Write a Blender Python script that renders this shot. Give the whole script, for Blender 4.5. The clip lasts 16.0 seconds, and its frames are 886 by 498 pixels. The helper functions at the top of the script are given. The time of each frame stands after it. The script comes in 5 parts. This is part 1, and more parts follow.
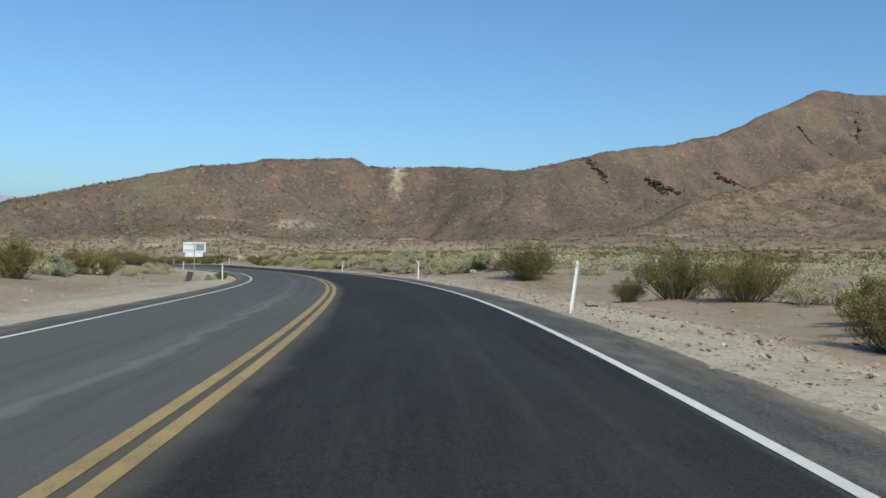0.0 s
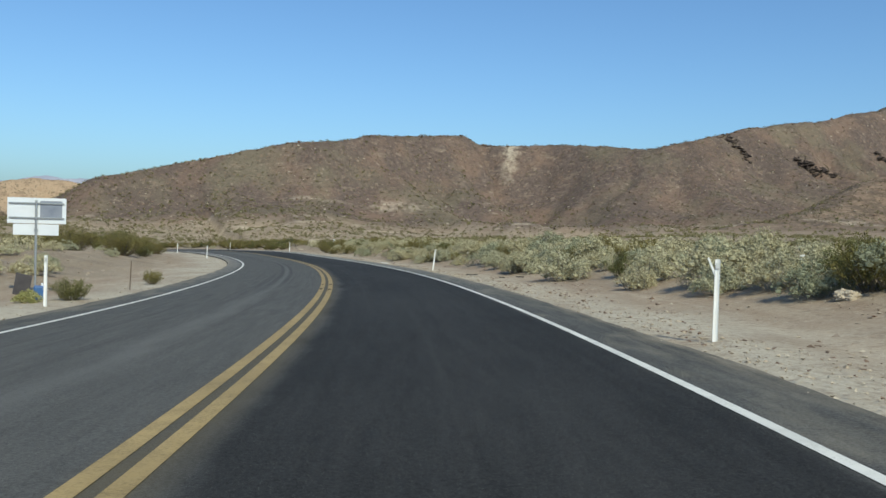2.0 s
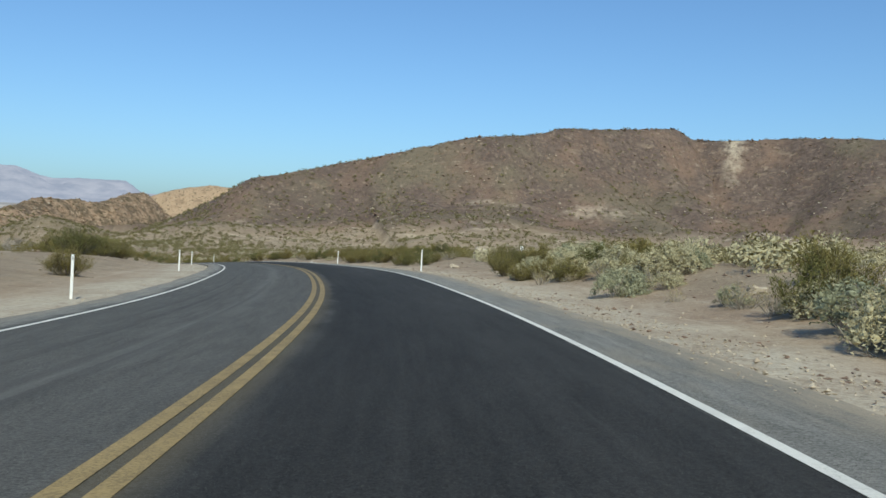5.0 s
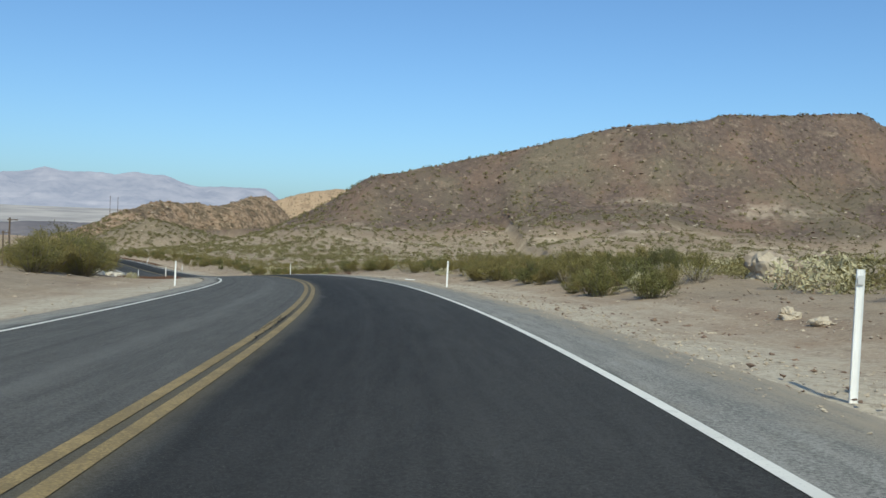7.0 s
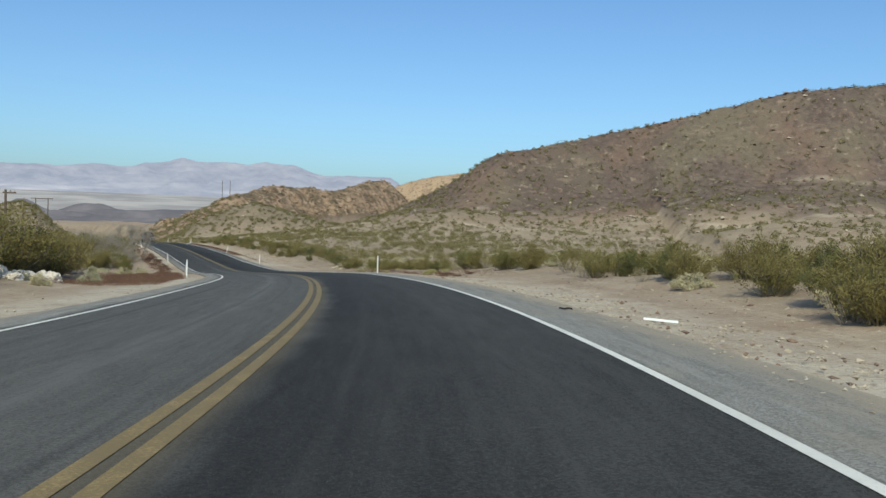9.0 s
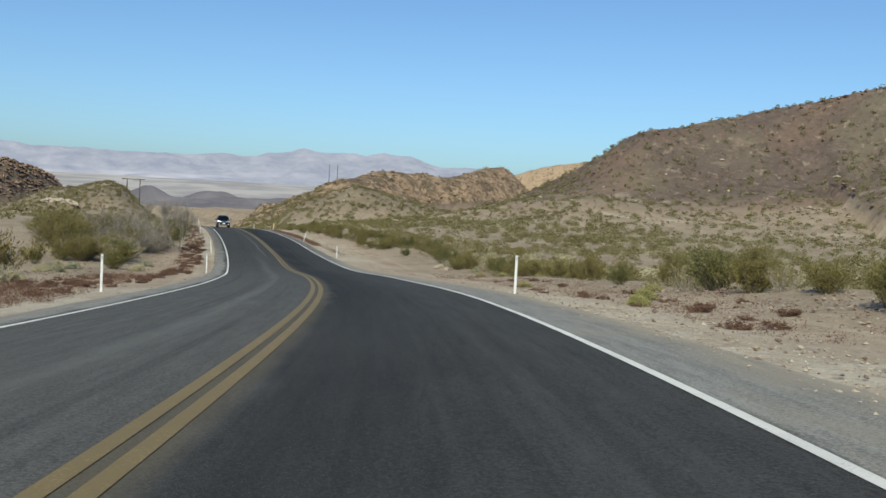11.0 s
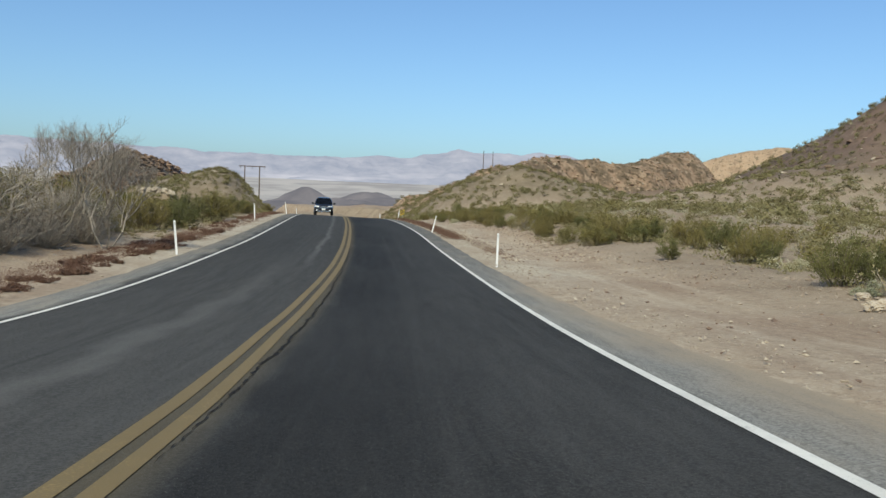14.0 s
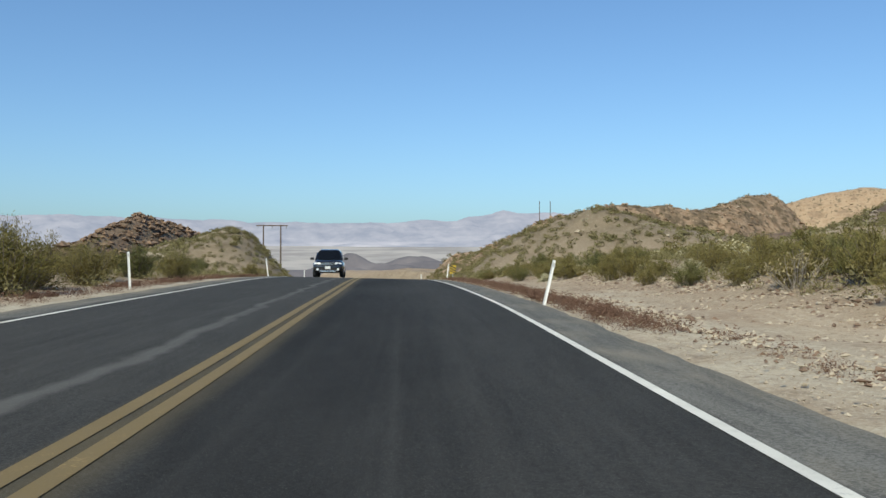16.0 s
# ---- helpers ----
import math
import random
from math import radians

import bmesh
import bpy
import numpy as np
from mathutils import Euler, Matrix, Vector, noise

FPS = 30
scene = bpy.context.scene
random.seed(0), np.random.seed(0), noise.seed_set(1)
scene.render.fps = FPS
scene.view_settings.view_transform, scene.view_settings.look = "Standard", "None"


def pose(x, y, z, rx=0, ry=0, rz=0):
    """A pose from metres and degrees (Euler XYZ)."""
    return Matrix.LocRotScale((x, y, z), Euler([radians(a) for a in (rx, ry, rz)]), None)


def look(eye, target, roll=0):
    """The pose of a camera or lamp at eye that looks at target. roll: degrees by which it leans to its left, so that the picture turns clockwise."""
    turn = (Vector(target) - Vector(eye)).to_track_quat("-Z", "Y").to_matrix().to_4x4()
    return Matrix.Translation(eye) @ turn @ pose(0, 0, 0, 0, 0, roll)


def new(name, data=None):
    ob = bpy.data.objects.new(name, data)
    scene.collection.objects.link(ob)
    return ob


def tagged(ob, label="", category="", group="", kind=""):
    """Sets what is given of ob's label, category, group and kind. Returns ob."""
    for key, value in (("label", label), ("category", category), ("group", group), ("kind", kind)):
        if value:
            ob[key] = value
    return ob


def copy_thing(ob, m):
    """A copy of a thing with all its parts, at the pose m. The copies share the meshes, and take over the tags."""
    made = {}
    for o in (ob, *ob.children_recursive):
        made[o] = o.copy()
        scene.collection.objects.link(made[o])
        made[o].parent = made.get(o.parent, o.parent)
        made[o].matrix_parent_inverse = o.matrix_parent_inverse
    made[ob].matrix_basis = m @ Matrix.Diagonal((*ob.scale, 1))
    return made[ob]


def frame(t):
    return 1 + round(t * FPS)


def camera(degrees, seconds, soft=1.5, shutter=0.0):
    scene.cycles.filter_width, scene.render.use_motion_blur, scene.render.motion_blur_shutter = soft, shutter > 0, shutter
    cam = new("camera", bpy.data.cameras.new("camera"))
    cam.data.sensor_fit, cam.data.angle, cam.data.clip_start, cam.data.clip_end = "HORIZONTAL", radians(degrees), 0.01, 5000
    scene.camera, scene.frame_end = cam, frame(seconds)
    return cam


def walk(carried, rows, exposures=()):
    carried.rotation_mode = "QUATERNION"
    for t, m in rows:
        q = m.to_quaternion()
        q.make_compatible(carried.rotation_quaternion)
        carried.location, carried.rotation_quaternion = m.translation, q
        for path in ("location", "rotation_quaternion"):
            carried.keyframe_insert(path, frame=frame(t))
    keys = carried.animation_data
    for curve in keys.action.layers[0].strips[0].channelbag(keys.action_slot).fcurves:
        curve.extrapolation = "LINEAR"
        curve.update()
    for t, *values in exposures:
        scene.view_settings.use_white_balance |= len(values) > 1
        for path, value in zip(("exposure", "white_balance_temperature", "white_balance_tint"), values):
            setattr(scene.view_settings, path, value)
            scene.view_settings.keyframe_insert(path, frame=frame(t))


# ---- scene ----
# ======== camera: seconds, x, y, z, yaw, pitch, roll ========
cam = camera(52.73, 16.0)
PATH = [
    (0.0, -0.21, 0.00, 1.229, 0.04, -0.58, -1.06),
    (0.5, -0.66, 10.08, 1.092, 1.48, -0.76, -1.38),
    (1.0, -1.42, 20.29, 0.871, 3.34, -0.97, -1.60),
    (1.5, -2.49, 30.45, 0.627, 5.22, -1.36, -1.41),
    (2.0, -3.87, 40.58, 0.336, 7.04, -1.57, -1.72),
    (2.5, -5.60, 50.66, 0.042, 8.97, -1.38, -2.04),
    (3.0, -7.65, 60.68, -0.239, 11.01, -1.36, -2.07),
    (3.5, -10.06, 70.54, -0.512, 12.94, -1.42, -2.24),
    (4.0, -12.64, 79.94, -0.773, 14.72, -1.38, -2.10),
    (6.5, -29.06, 123.32, -1.870, 25.28, -0.85, -2.14),
    (7.0, -33.32, 131.35, -2.011, 27.25, -1.01, -1.96),
    (7.5, -37.70, 138.87, -2.197, 29.52, -1.51, -2.19),
    (8.0, -42.21, 146.07, -2.472, 31.33, -1.83, -1.89),
    (8.5, -46.76, 152.92, -2.733, 33.22, -1.77, -1.49),
    (9.0, -51.35, 159.30, -3.019, 35.18, -1.99, -1.95),
    (11.5, -77.30, 188.76, -4.674, 44.58, -2.92, -2.85),
    (12.0, -83.07, 194.19, -5.104, 46.67, -3.05, -2.77),
    (12.5, -89.05, 199.39, -5.557, 48.51, -3.04, -2.64),
    (13.0, -95.22, 204.41, -6.038, 49.98, -3.42, -2.28),
    (13.5, -101.43, 209.30, -6.536, 51.16, -3.38, -1.97),
    (14.0, -107.84, 214.09, -7.073, 52.46, -3.15, -2.27),
    (14.5, -114.40, 218.90, -7.591, 53.79, -2.26, -1.97),
    (15.0, -121.13, 223.57, -7.882, 54.64, -1.21, -1.76),
    (15.5, -127.86, 228.07, -8.033, 54.86, -0.15, -1.13),
    (16.0, -134.64, 232.50, -8.056, 55.41, 0.81, -0.09),
]
walk(cam, [(t, pose(x, y, z, 90 + pitch, roll, yaw)) for t, x, y, z, yaw, pitch, roll in PATH],
     ((0.0, 0.0, 6350, 10), (6.5, 0.02, 6340, 10), (11.5, 0.05, 6620, 12), (14.0, 0.09, 6680, 13), (16.0, 0.12, 6650, 12)))

# ======== sky, sun ========
SUN_AZ, SUN_EL = 149.0, 44.0        # degrees from +y towards +x, and above the horizon
world = bpy.data.worlds.new("sky")
scene.world = world
world.use_nodes = True
sky = world.node_tree.nodes.new("ShaderNodeTexSky")
sky.sky_type, sky.sun_disc = "NISHITA", False
sky.sun_elevation, sky.sun_rotation = radians(SUN_EL), radians(SUN_AZ)
sky.altitude, sky.air_density, sky.dust_density, sky.ozone_density = 700, 1.0, 2.5, 1.5
back = world.node_tree.nodes["Background"]
back.inputs["Strength"].default_value = 0.118
tint = world.node_tree.nodes.new("ShaderNodeMix")      # a cool clear sky
tint.data_type, tint.blend_type = "RGBA", "MULTIPLY"
tint.inputs[0].default_value, tint.inputs[7].default_value = 1.0, (0.715, 1.010, 1.200, 1.0)
world.node_tree.links.new(sky.outputs[0], tint.inputs[6])
world.node_tree.links.new(tint.outputs[2], back.inputs[0])
sun = new("sun", bpy.data.lights.new("sun", "SUN"))
sun.data.energy, sun.data.angle, sun.data.color = 3.3, radians(0.53), (1.0, 0.955, 0.72)
_e, _a = radians(SUN_EL), radians(SUN_AZ)
sun.matrix_world = look((0, 0, 200), Vector((0, 0, 200)) - Vector((math.sin(_a) * math.cos(_e), math.cos(_a) * math.cos(_e), math.sin(_e))))


# ======== materials ========
class Mat:
    """A node material with short helpers."""

    def __init__(self, name, rough=0.9, spec=0.3, metal=0.0):
        self.m = bpy.data.materials.new(name)
        self.m.use_nodes = True
        self.t = self.m.node_tree
        self.b = self.t.nodes["Principled BSDF"]
        self.b.inputs["Roughness"].default_value = rough
        self.b.inputs["Specular IOR Level"].default_value = spec
        self.b.inputs["Metallic"].default_value = metal

    def node(self, kind, **sets):
        n = self.t.nodes.new(kind)
        for k, v in sets.items():
            n.inputs[k].default_value = v
        return n

    def link(self, a, b):
        self.t.links.new(a, b)

    def coords(self):
        return self.t.nodes.new("ShaderNodeTexCoord").outputs["Object"]

    def height(self):
        sep = self.t.nodes.new("ShaderNodeSeparateXYZ")
        self.link(self.coords(), sep.inputs[0])
        return sep.outputs["Z"]

    def attr(self, name):
        n = self.t.nodes.new("ShaderNodeAttribute")
        n.attribute_name = name
        return n

    def noise(self, scale, detail=4.0, vec=None, rough=0.55, stretch=None):
        n = self.node("ShaderNodeTexNoise", Scale=scale, Detail=detail, Roughness=rough)
        v = vec or self.coords()
        if stretch:
            mp = self.node("ShaderNodeMapping", Scale=stretch)
            self.link(v, mp.inputs["Vector"])
            v = mp.outputs[0]
        self.link(v, n.inputs["Vector"])
        return n.outputs["Fac"]

    def ramp(self, fac, lo, hi, a=0.0, b=1.0):
        n = self.t.nodes.new("ShaderNodeMapRange")
        n.inputs["From Min"].default_value, n.inputs["From Max"].default_value = lo, hi
        n.inputs["To Min"].default_value, n.inputs["To Max"].default_value = a, b
        self.link(fac, n.inputs["Value"])
        return n.outputs[0]

    def math(self, op, a, b=None):
        n = self.t.nodes.new("ShaderNodeMath")
        n.operation = op
        for i, v in enumerate((a, b)):
            if v is None:
                continue
            if isinstance(v, (int, float)):
                n.inputs[i].default_value = v
            else:
                self.link(v, n.inputs[i])
        return n.outputs[0]

    def mix(self, fac, a, b, mode="MIX"):
        n = self.t.nodes.new("ShaderNodeMix")
        n.data_type, n.blend_type = "RGBA", mode
        for sock, v in ((n.inputs[0], fac), (n.inputs[6], a), (n.inputs[7], b)):
            if isinstance(v, (int, float)):
                sock.default_value = v
            elif isinstance(v, tuple):
                sock.default_value = (*v, 1.0)
            else:
                self.link(v, sock)
        return n.outputs[2]

    def bump(self, fac, strength, distance=0.02, under=None):
        n = self.node("ShaderNodeBump", Strength=strength, Distance=distance)
        self.link(fac, n.inputs["Height"])
        if under:
            self.link(under, n.inputs["Normal"])
        return n.outputs[0]

    def done(self, color=None, normal=None, rough=None):
        if color is not None:
            if isinstance(color, tuple):
                self.b.inputs["Base Color"].default_value = (*color, 1.0)
            else:
                self.link(color, self.b.inputs["Base Color"])
        if normal is not None:
            self.link(normal, self.b.inputs["Normal"])
        if rough is not None:
            self.link(rough, self.b.inputs["Roughness"])
        return self.m


def mat_ground():
    m = Mat("desert_ground", 0.95, 0.15)
    big, mid, fine = m.noise(0.05, 5), m.noise(0.6, 5), m.noise(9.0, 5, rough=0.65)
    speck = m.noise(24.0, 3, rough=0.7)
    basalt_k, red_k, tan_k = m.attr("basalt").outputs["Fac"], m.attr("red").outputs["Fac"], m.attr("tan").outputs["Fac"]
    flat = m.ramp(m.math("ADD", m.math("ADD", basalt_k, red_k), tan_k), 0.0, 0.7, 1.0, 0.0)
    # bare earth beside the road, dragged into long streaks by wheels and water
    dirt = m.mix(m.ramp(mid, 0.35, 0.65), (0.385, 0.300, 0.210), (0.315, 0.236, 0.163))
    dirt = m.mix(m.ramp(fine, 0.40, 0.75, 0, 0.8), dirt, (0.46, 0.372, 0.268))
    dirt = m.mix(m.ramp(m.noise(0.22, 4), 0.46, 0.62, 0, 0.7), dirt, (0.285, 0.200, 0.136))
    lanes = m.t.nodes.new("ShaderNodeCombineXYZ")
    m.link(m.math("MULTIPLY", m.attr("along").outputs["Fac"], 0.07), lanes.inputs[0])
    m.link(m.attr("across").outputs["Fac"], lanes.inputs[1])
    rut = m.noise(1.1, 5, vec=lanes.outputs[0], rough=0.6)
    dirt = m.mix(m.ramp(rut, 0.50, 0.64, 0, 0.6), dirt, (0.255, 0.175, 0.118))
    dirt = m.mix(m.ramp(rut, 0.47, 0.36, 0, 0.55), dirt, (0.49, 0.405, 0.30))
    gravel = m.mix(m.ramp(fine, 0.3, 0.7), (0.385, 0.330, 0.250), (0.55, 0.484, 0.37))
    gravel = m.mix(m.ramp(m.noise(0.35, 5), 0.50, 0.64, 0, 0.6), gravel, (0.31, 0.240, 0.168))
    gravel = m.mix(m.ramp(speck, 0.52, 0.66, 0, 0.55), gravel, (0.58, 0.53, 0.43))
    c = m.mix(m.attr("gravel").outputs["Fac"], dirt, gravel)
    # dark varnished stones on the hills, with rusty, olive and pale patches
    basalt = m.mix(m.ramp(mid, 0.36, 0.64), (0.104, 0.076, 0.064), (0.162, 0.121, 0.098))
    basalt = m.mix(m.ramp(big, 0.46, 0.62, 0, 0.65), basalt, (0.225, 0.148, 0.106))
    basalt = m.mix(m.ramp(m.noise(0.032, 5), 0.50, 0.62, 0, 0.6), basalt, (0.178, 0.152, 0.102))
    basalt = m.mix(m.ramp(m.noise(0.020, 6, rough=0.65), 0.50, 0.60, 0, 0.55), basalt, (0.104, 0.078, 0.066))
    basalt = m.mix(m.ramp(m.noise(0.10, 6, stretch=(1.0, 1.0, 3.0), rough=0.7), 0.58, 0.68, 0, 0.6), basalt, (0.27, 0.205, 0.15))
    basalt = m.mix(m.ramp(m.noise(0.42, 3, rough=0.7), 0.60, 0.68, 0, 0.6), basalt, (0.33, 0.255, 0.19))
    basalt = m.mix(m.ramp(m.noise(0.75, 3, rough=0.7), 0.60, 0.66, 0, 0.6), basalt, (0.24, 0.150, 0.10))
    basalt = m.mix(m.ramp(m.noise(0.62, 3), 0.57, 0.66, 0, 0.5), basalt, (0.075, 0.061, 0.044))
    c = m.mix(basalt_k, c, basalt)
    red = m.mix(m.ramp(mid, 0.35, 0.65), (0.275, 0.180, 0.115), (0.39, 0.282, 0.188))
    red = m.mix(m.ramp(m.noise(0.16, 5), 0.46, 0.58), red, (0.165, 0.122, 0.080))
    red = m.mix(m.ramp(m.noise(0.45, 4, rough=0.7), 0.56, 0.64, 0, 0.7), red, (0.45, 0.33, 0.225))
    red = m.mix(m.ramp(m.noise(0.7, 4), 0.54, 0.62, 0, 0.8), red, (0.075, 0.057, 0.036))
    c = m.mix(m.attr("plain").outputs["Fac"], c, m.mix(m.ramp(m.noise(0.3, 5), 0.35, 0.65), (0.215, 0.165, 0.112), (0.335, 0.265, 0.185)))
    c = m.mix(m.attr("scrub").outputs["Fac"], c, m.mix(m.ramp(m.noise(0.3, 5), 0.35, 0.65), (0.155, 0.122, 0.080), (0.245, 0.192, 0.130)))
    c = m.mix(red_k, c, red)
    tan = m.mix(m.ramp(mid, 0.35, 0.7), (0.35, 0.24, 0.152), (0.48, 0.355, 0.235))
    tan = m.mix(m.ramp(m.noise(0.16, 5, rough=0.7), 0.50, 0.62, 0, 0.7), tan, (0.235, 0.165, 0.11))
    tan = m.mix(m.ramp(m.noise(0.6, 4), 0.56, 0.64, 0, 0.75), tan, (0.11, 0.085, 0.055))
    c = m.mix(tan_k, c, tan)
    c = m.mix(m.ramp(m.math("MULTIPLY", m.attr("pale").outputs["Fac"], m.ramp(m.noise(0.35, 5), 0.3, 0.6)), 0.1, 0.7, 0.0, 0.85), c, (0.52, 0.435, 0.325))
    # fine litter, lost to sight on the far slopes
    for scale, lo, hi, k, tone in ((4.2, 0.52, 0.62, 0.5, (0.17, 0.120, 0.082)), (6.0, 0.54, 0.64, 0.45, (0.50, 0.43, 0.325)), (15.0, 0.57, 0.68, 0.75, (0.13, 0.094, 0.066)), (22.0, 0.58, 0.66, 0.7, (0.60, 0.54, 0.43)), (38.0, 0.58, 0.68, 0.65, (0.15, 0.115, 0.085))):
        c = m.mix(m.math("MULTIPLY", m.ramp(m.noise(scale, 5, rough=0.8), lo, hi, 0, k), flat), c, tone)
    # far valley floor: patchy pale earth, greyed in its colour for the haze
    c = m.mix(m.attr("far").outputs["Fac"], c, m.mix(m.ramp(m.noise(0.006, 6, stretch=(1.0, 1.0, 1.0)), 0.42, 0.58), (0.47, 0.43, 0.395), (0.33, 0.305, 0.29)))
    rocky = m.math("ADD", basalt_k, red_k)
    nb = m.bump(m.math("MULTIPLY", m.noise(0.16, 8, rough=0.7), rocky), 0.55, 1.7)
    nb = m.bump(mid, 0.5, 0.16, nb)
    nb = m.bump(fine, 0.6, 0.03, nb)
    return m.done(c, nb)


def mat_asphalt():
    m = Mat("asphalt", 0.9, 0.14)
    pos = m.attr("sn")
    sn = pos.outputs["Vector"]
    sep = m.t.nodes.new("ShaderNodeSeparateXYZ")
    m.link(sn, sep.inputs[0])
    s, n = sep.outputs["X"], sep.outputs["Y"]
    nw = m.math("ADD", n, m.ramp(m.noise(0.5, 3), 0.3, 0.7, -0.15, 0.15))
    grain = m.noise(34.0, 5, rough=0.85)
    clump = m.noise(5.0, 5, vec=sn, rough=0.7, stretch=(0.10, 1.0, 1.0))
    g = m.math("ADD", m.math("MULTIPLY", grain, 0.75), m.math("MULTIPLY", clump, 0.25))
    g = m.ramp(g, 0.425, 0.575)
    blot = m.noise(0.35, 4, vec=sn, stretch=(0.25, 1.0, 1.0))
    right = m.mix(g, (0.0155, 0.0154, 0.0148), (0.041, 0.0405, 0.0388))
    left = m.mix(g, (0.061, 0.0598, 0.0557), (0.136, 0.1312, 0.1204))
    later = m.ramp(s, 200.0, 285.0)     # further on the two lanes have aged alike
    old = m.mix(g, (0.026, 0.0258, 0.0244), (0.073, 0.0716, 0.0670))
    left, right = m.mix(m.math("MULTIPLY", later, 0.65), left, old), m.mix(m.math("MULTIPLY", m.ramp(s, 90.0, 180.0), m.ramp(nw, 1.0, 2.8)), right, old)
    right = m.mix(m.math("MULTIPLY", later, m.ramp(nw, 1.2, 2.4, 0.8, 0.0)), right, m.mix(g, (0.009, 0.0090, 0.0085), (0.032, 0.0314, 0.0295)))
    left = m.mix(m.ramp(s, 60.0, 20.0, 0.0, 0.6), left, (0.125, 0.121, 0.112))
    c = m.mix(m.ramp(nw, 0.1, 0.5), left, right)
    c = m.mix(m.ramp(s, 236.0, 280.0, 0.0, 0.36), c, (0.012, 0.0119, 0.0112))
    # one broad pale wheel path in the older lane, faint ones in the other
    track = m.math("ABSOLUTE", m.math("ADD", nw, 1.55))
    c = m.mix(m.math("MULTIPLY", m.ramp(track, 0.06, 0.34, 0.36, 0.0), m.ramp(s, 258.0, 275.0, 1.0, 0.1)), c, (0.185, 0.180, 0.168))
    for at, wide, k, s0, s1, tone in ((-1.25, 0.09, 0.6, 20.0, 34.0, (0.21, 0.205, 0.19)), (-0.95, 0.10, 0.5, 300.0, 312.0, (0.17, 0.165, 0.155))):
        c = m.mix(m.math("MULTIPLY", m.ramp(m.math("ABSOLUTE", m.math("SUBTRACT", nw, at)), wide * 0.5, wide * 1.6, k, 0.0), m.ramp(s, s0, s1, 1.0, 0.0) if at < -1 else m.ramp(s, s0 - 30, s1 - 30)), c, tone)
    for at in (-1.42, -1.78):
        c = m.mix(m.math("MULTIPLY", m.math("MULTIPLY", m.ramp(m.math("ABSOLUTE", m.math("SUBTRACT", n, at)), 0.04, 0.13, 0.6, 0.0), m.ramp(s, 62.0, 72.0)), m.ramp(s, 100.0, 122.0, 1.0, 0.0)), c, (0.040, 0.0395, 0.038))
    for at, k in ((1.15, 0.04), (2.75, 0.06)):
        c = m.mix(m.ramp(m.math("ABSOLUTE", m.math("SUBTRACT", nw, at)), 0.1, 0.55, k, 0.0), c, (0.080, 0.078, 0.074))
    c = m.mix(m.ramp(blot, 0.45, 0.7, 0.0, 0.25), c, (0.085, 0.083, 0.078))
    streak = m.noise(1.0, 4, vec=sn, stretch=(0.02, 3.0, 1.0))
    c = m.mix(m.ramp(streak, 0.55, 0.70, 0.0, 0.15), c, (0.10, 0.097, 0.090))
    c = m.mix(m.ramp(streak, 0.44, 0.32, 0.0, 0.30), c, (0.020, 0.0198, 0.019))
    # yellow overspray and dirt along the centre line
    near = m.ramp(m.math("ABSOLUTE", m.math("SUBTRACT", n, 0.08)), 0.10, 0.34, 0.65, 0.0)
    near = m.math("MULTIPLY", near, m.ramp(clump, 0.3, 0.6, 0.45, 1.0))
    c = m.mix(near, c, (0.115, 0.092, 0.052))
    # the worn shoulder, dark at first, greyer further on
    edge_a = m.mix(g, (0.050, 0.0490, 0.0450), (0.135, 0.131, 0.119))
    edge_b = m.mix(g, (0.140, 0.136, 0.123), (0.330, 0.318, 0.284))
    edge = m.mix(m.ramp(s, 55.0, 130.0), edge_a, edge_b)
    edge = m.mix(m.ramp(s, 262.0, 290.0, 0.0, 0.7), edge, edge_a)
    edge = m.mix(m.ramp(m.noise(1.3, 5, vec=sn, stretch=(0.35, 1.0, 1.0)), 0.52, 0.70, 0.0, 0.45), edge, (0.31, 0.27, 0.205))
    c = m.mix(m.ramp(m.math("ADD", n, m.ramp(clump, 0.3, 0.7, -0.05, 0.05)), 3.83, 3.96), c, edge)
    c = m.mix(m.ramp(nw, -4.35, -4.1, 1.0, 0.0), c, edge)
    # blown dust along the very edge
    dust = m.math("MULTIPLY", m.ramp(m.math("ABSOLUTE", nw), 4.45, 5.15), m.ramp(clump, 0.35, 0.6))
    c = m.mix(m.math("MULTIPLY", dust, 0.8), c, (0.29, 0.235, 0.165))
    fringe = m.math("MULTIPLY", m.ramp(nw, 4.75, 5.25), m.ramp(clump, 0.3, 0.6, 0.4, 1.0))
    c = m.mix(fringe, c, (0.36, 0.305, 0.228))
    drifted = m.math("MULTIPLY", m.math("MULTIPLY", m.ramp(s, 222.0, 240.0), m.ramp(s, 266.0, 274.0, 1.0, 0.0)), m.ramp(nw, 4.1, 5.1))
    c = m.mix(m.math("MULTIPLY", drifted, m.ramp(clump, 0.25, 0.6, 0.6, 1.0)), c, (0.36, 0.285, 0.20))
    # pale chips and dark pits
    c = m.mix(m.ramp(m.noise(120.0, 1), 0.64, 0.72, 0, 0.55), c, (0.19, 0.18, 0.16))
    c = m.mix(m.ramp(m.noise(75.0, 2), 0.62, 0.72, 0, 0.6), c, (0.010, 0.010, 0.010))
    crack = m.node("ShaderNodeTexVoronoi", Scale=0.22)
    crack.feature = "DISTANCE_TO_EDGE"
    wv = m.t.nodes.new("ShaderNodeVectorMath")
    wv.operation = "ADD"
    wn = m.node("ShaderNodeTexNoise", Scale=1.5, Detail=4.0)
    m.link(sn, wn.inputs["Vector"])
    m.link(sn, wv.inputs[0])
    m.link(wn.outputs["Color"], wv.inputs[1])
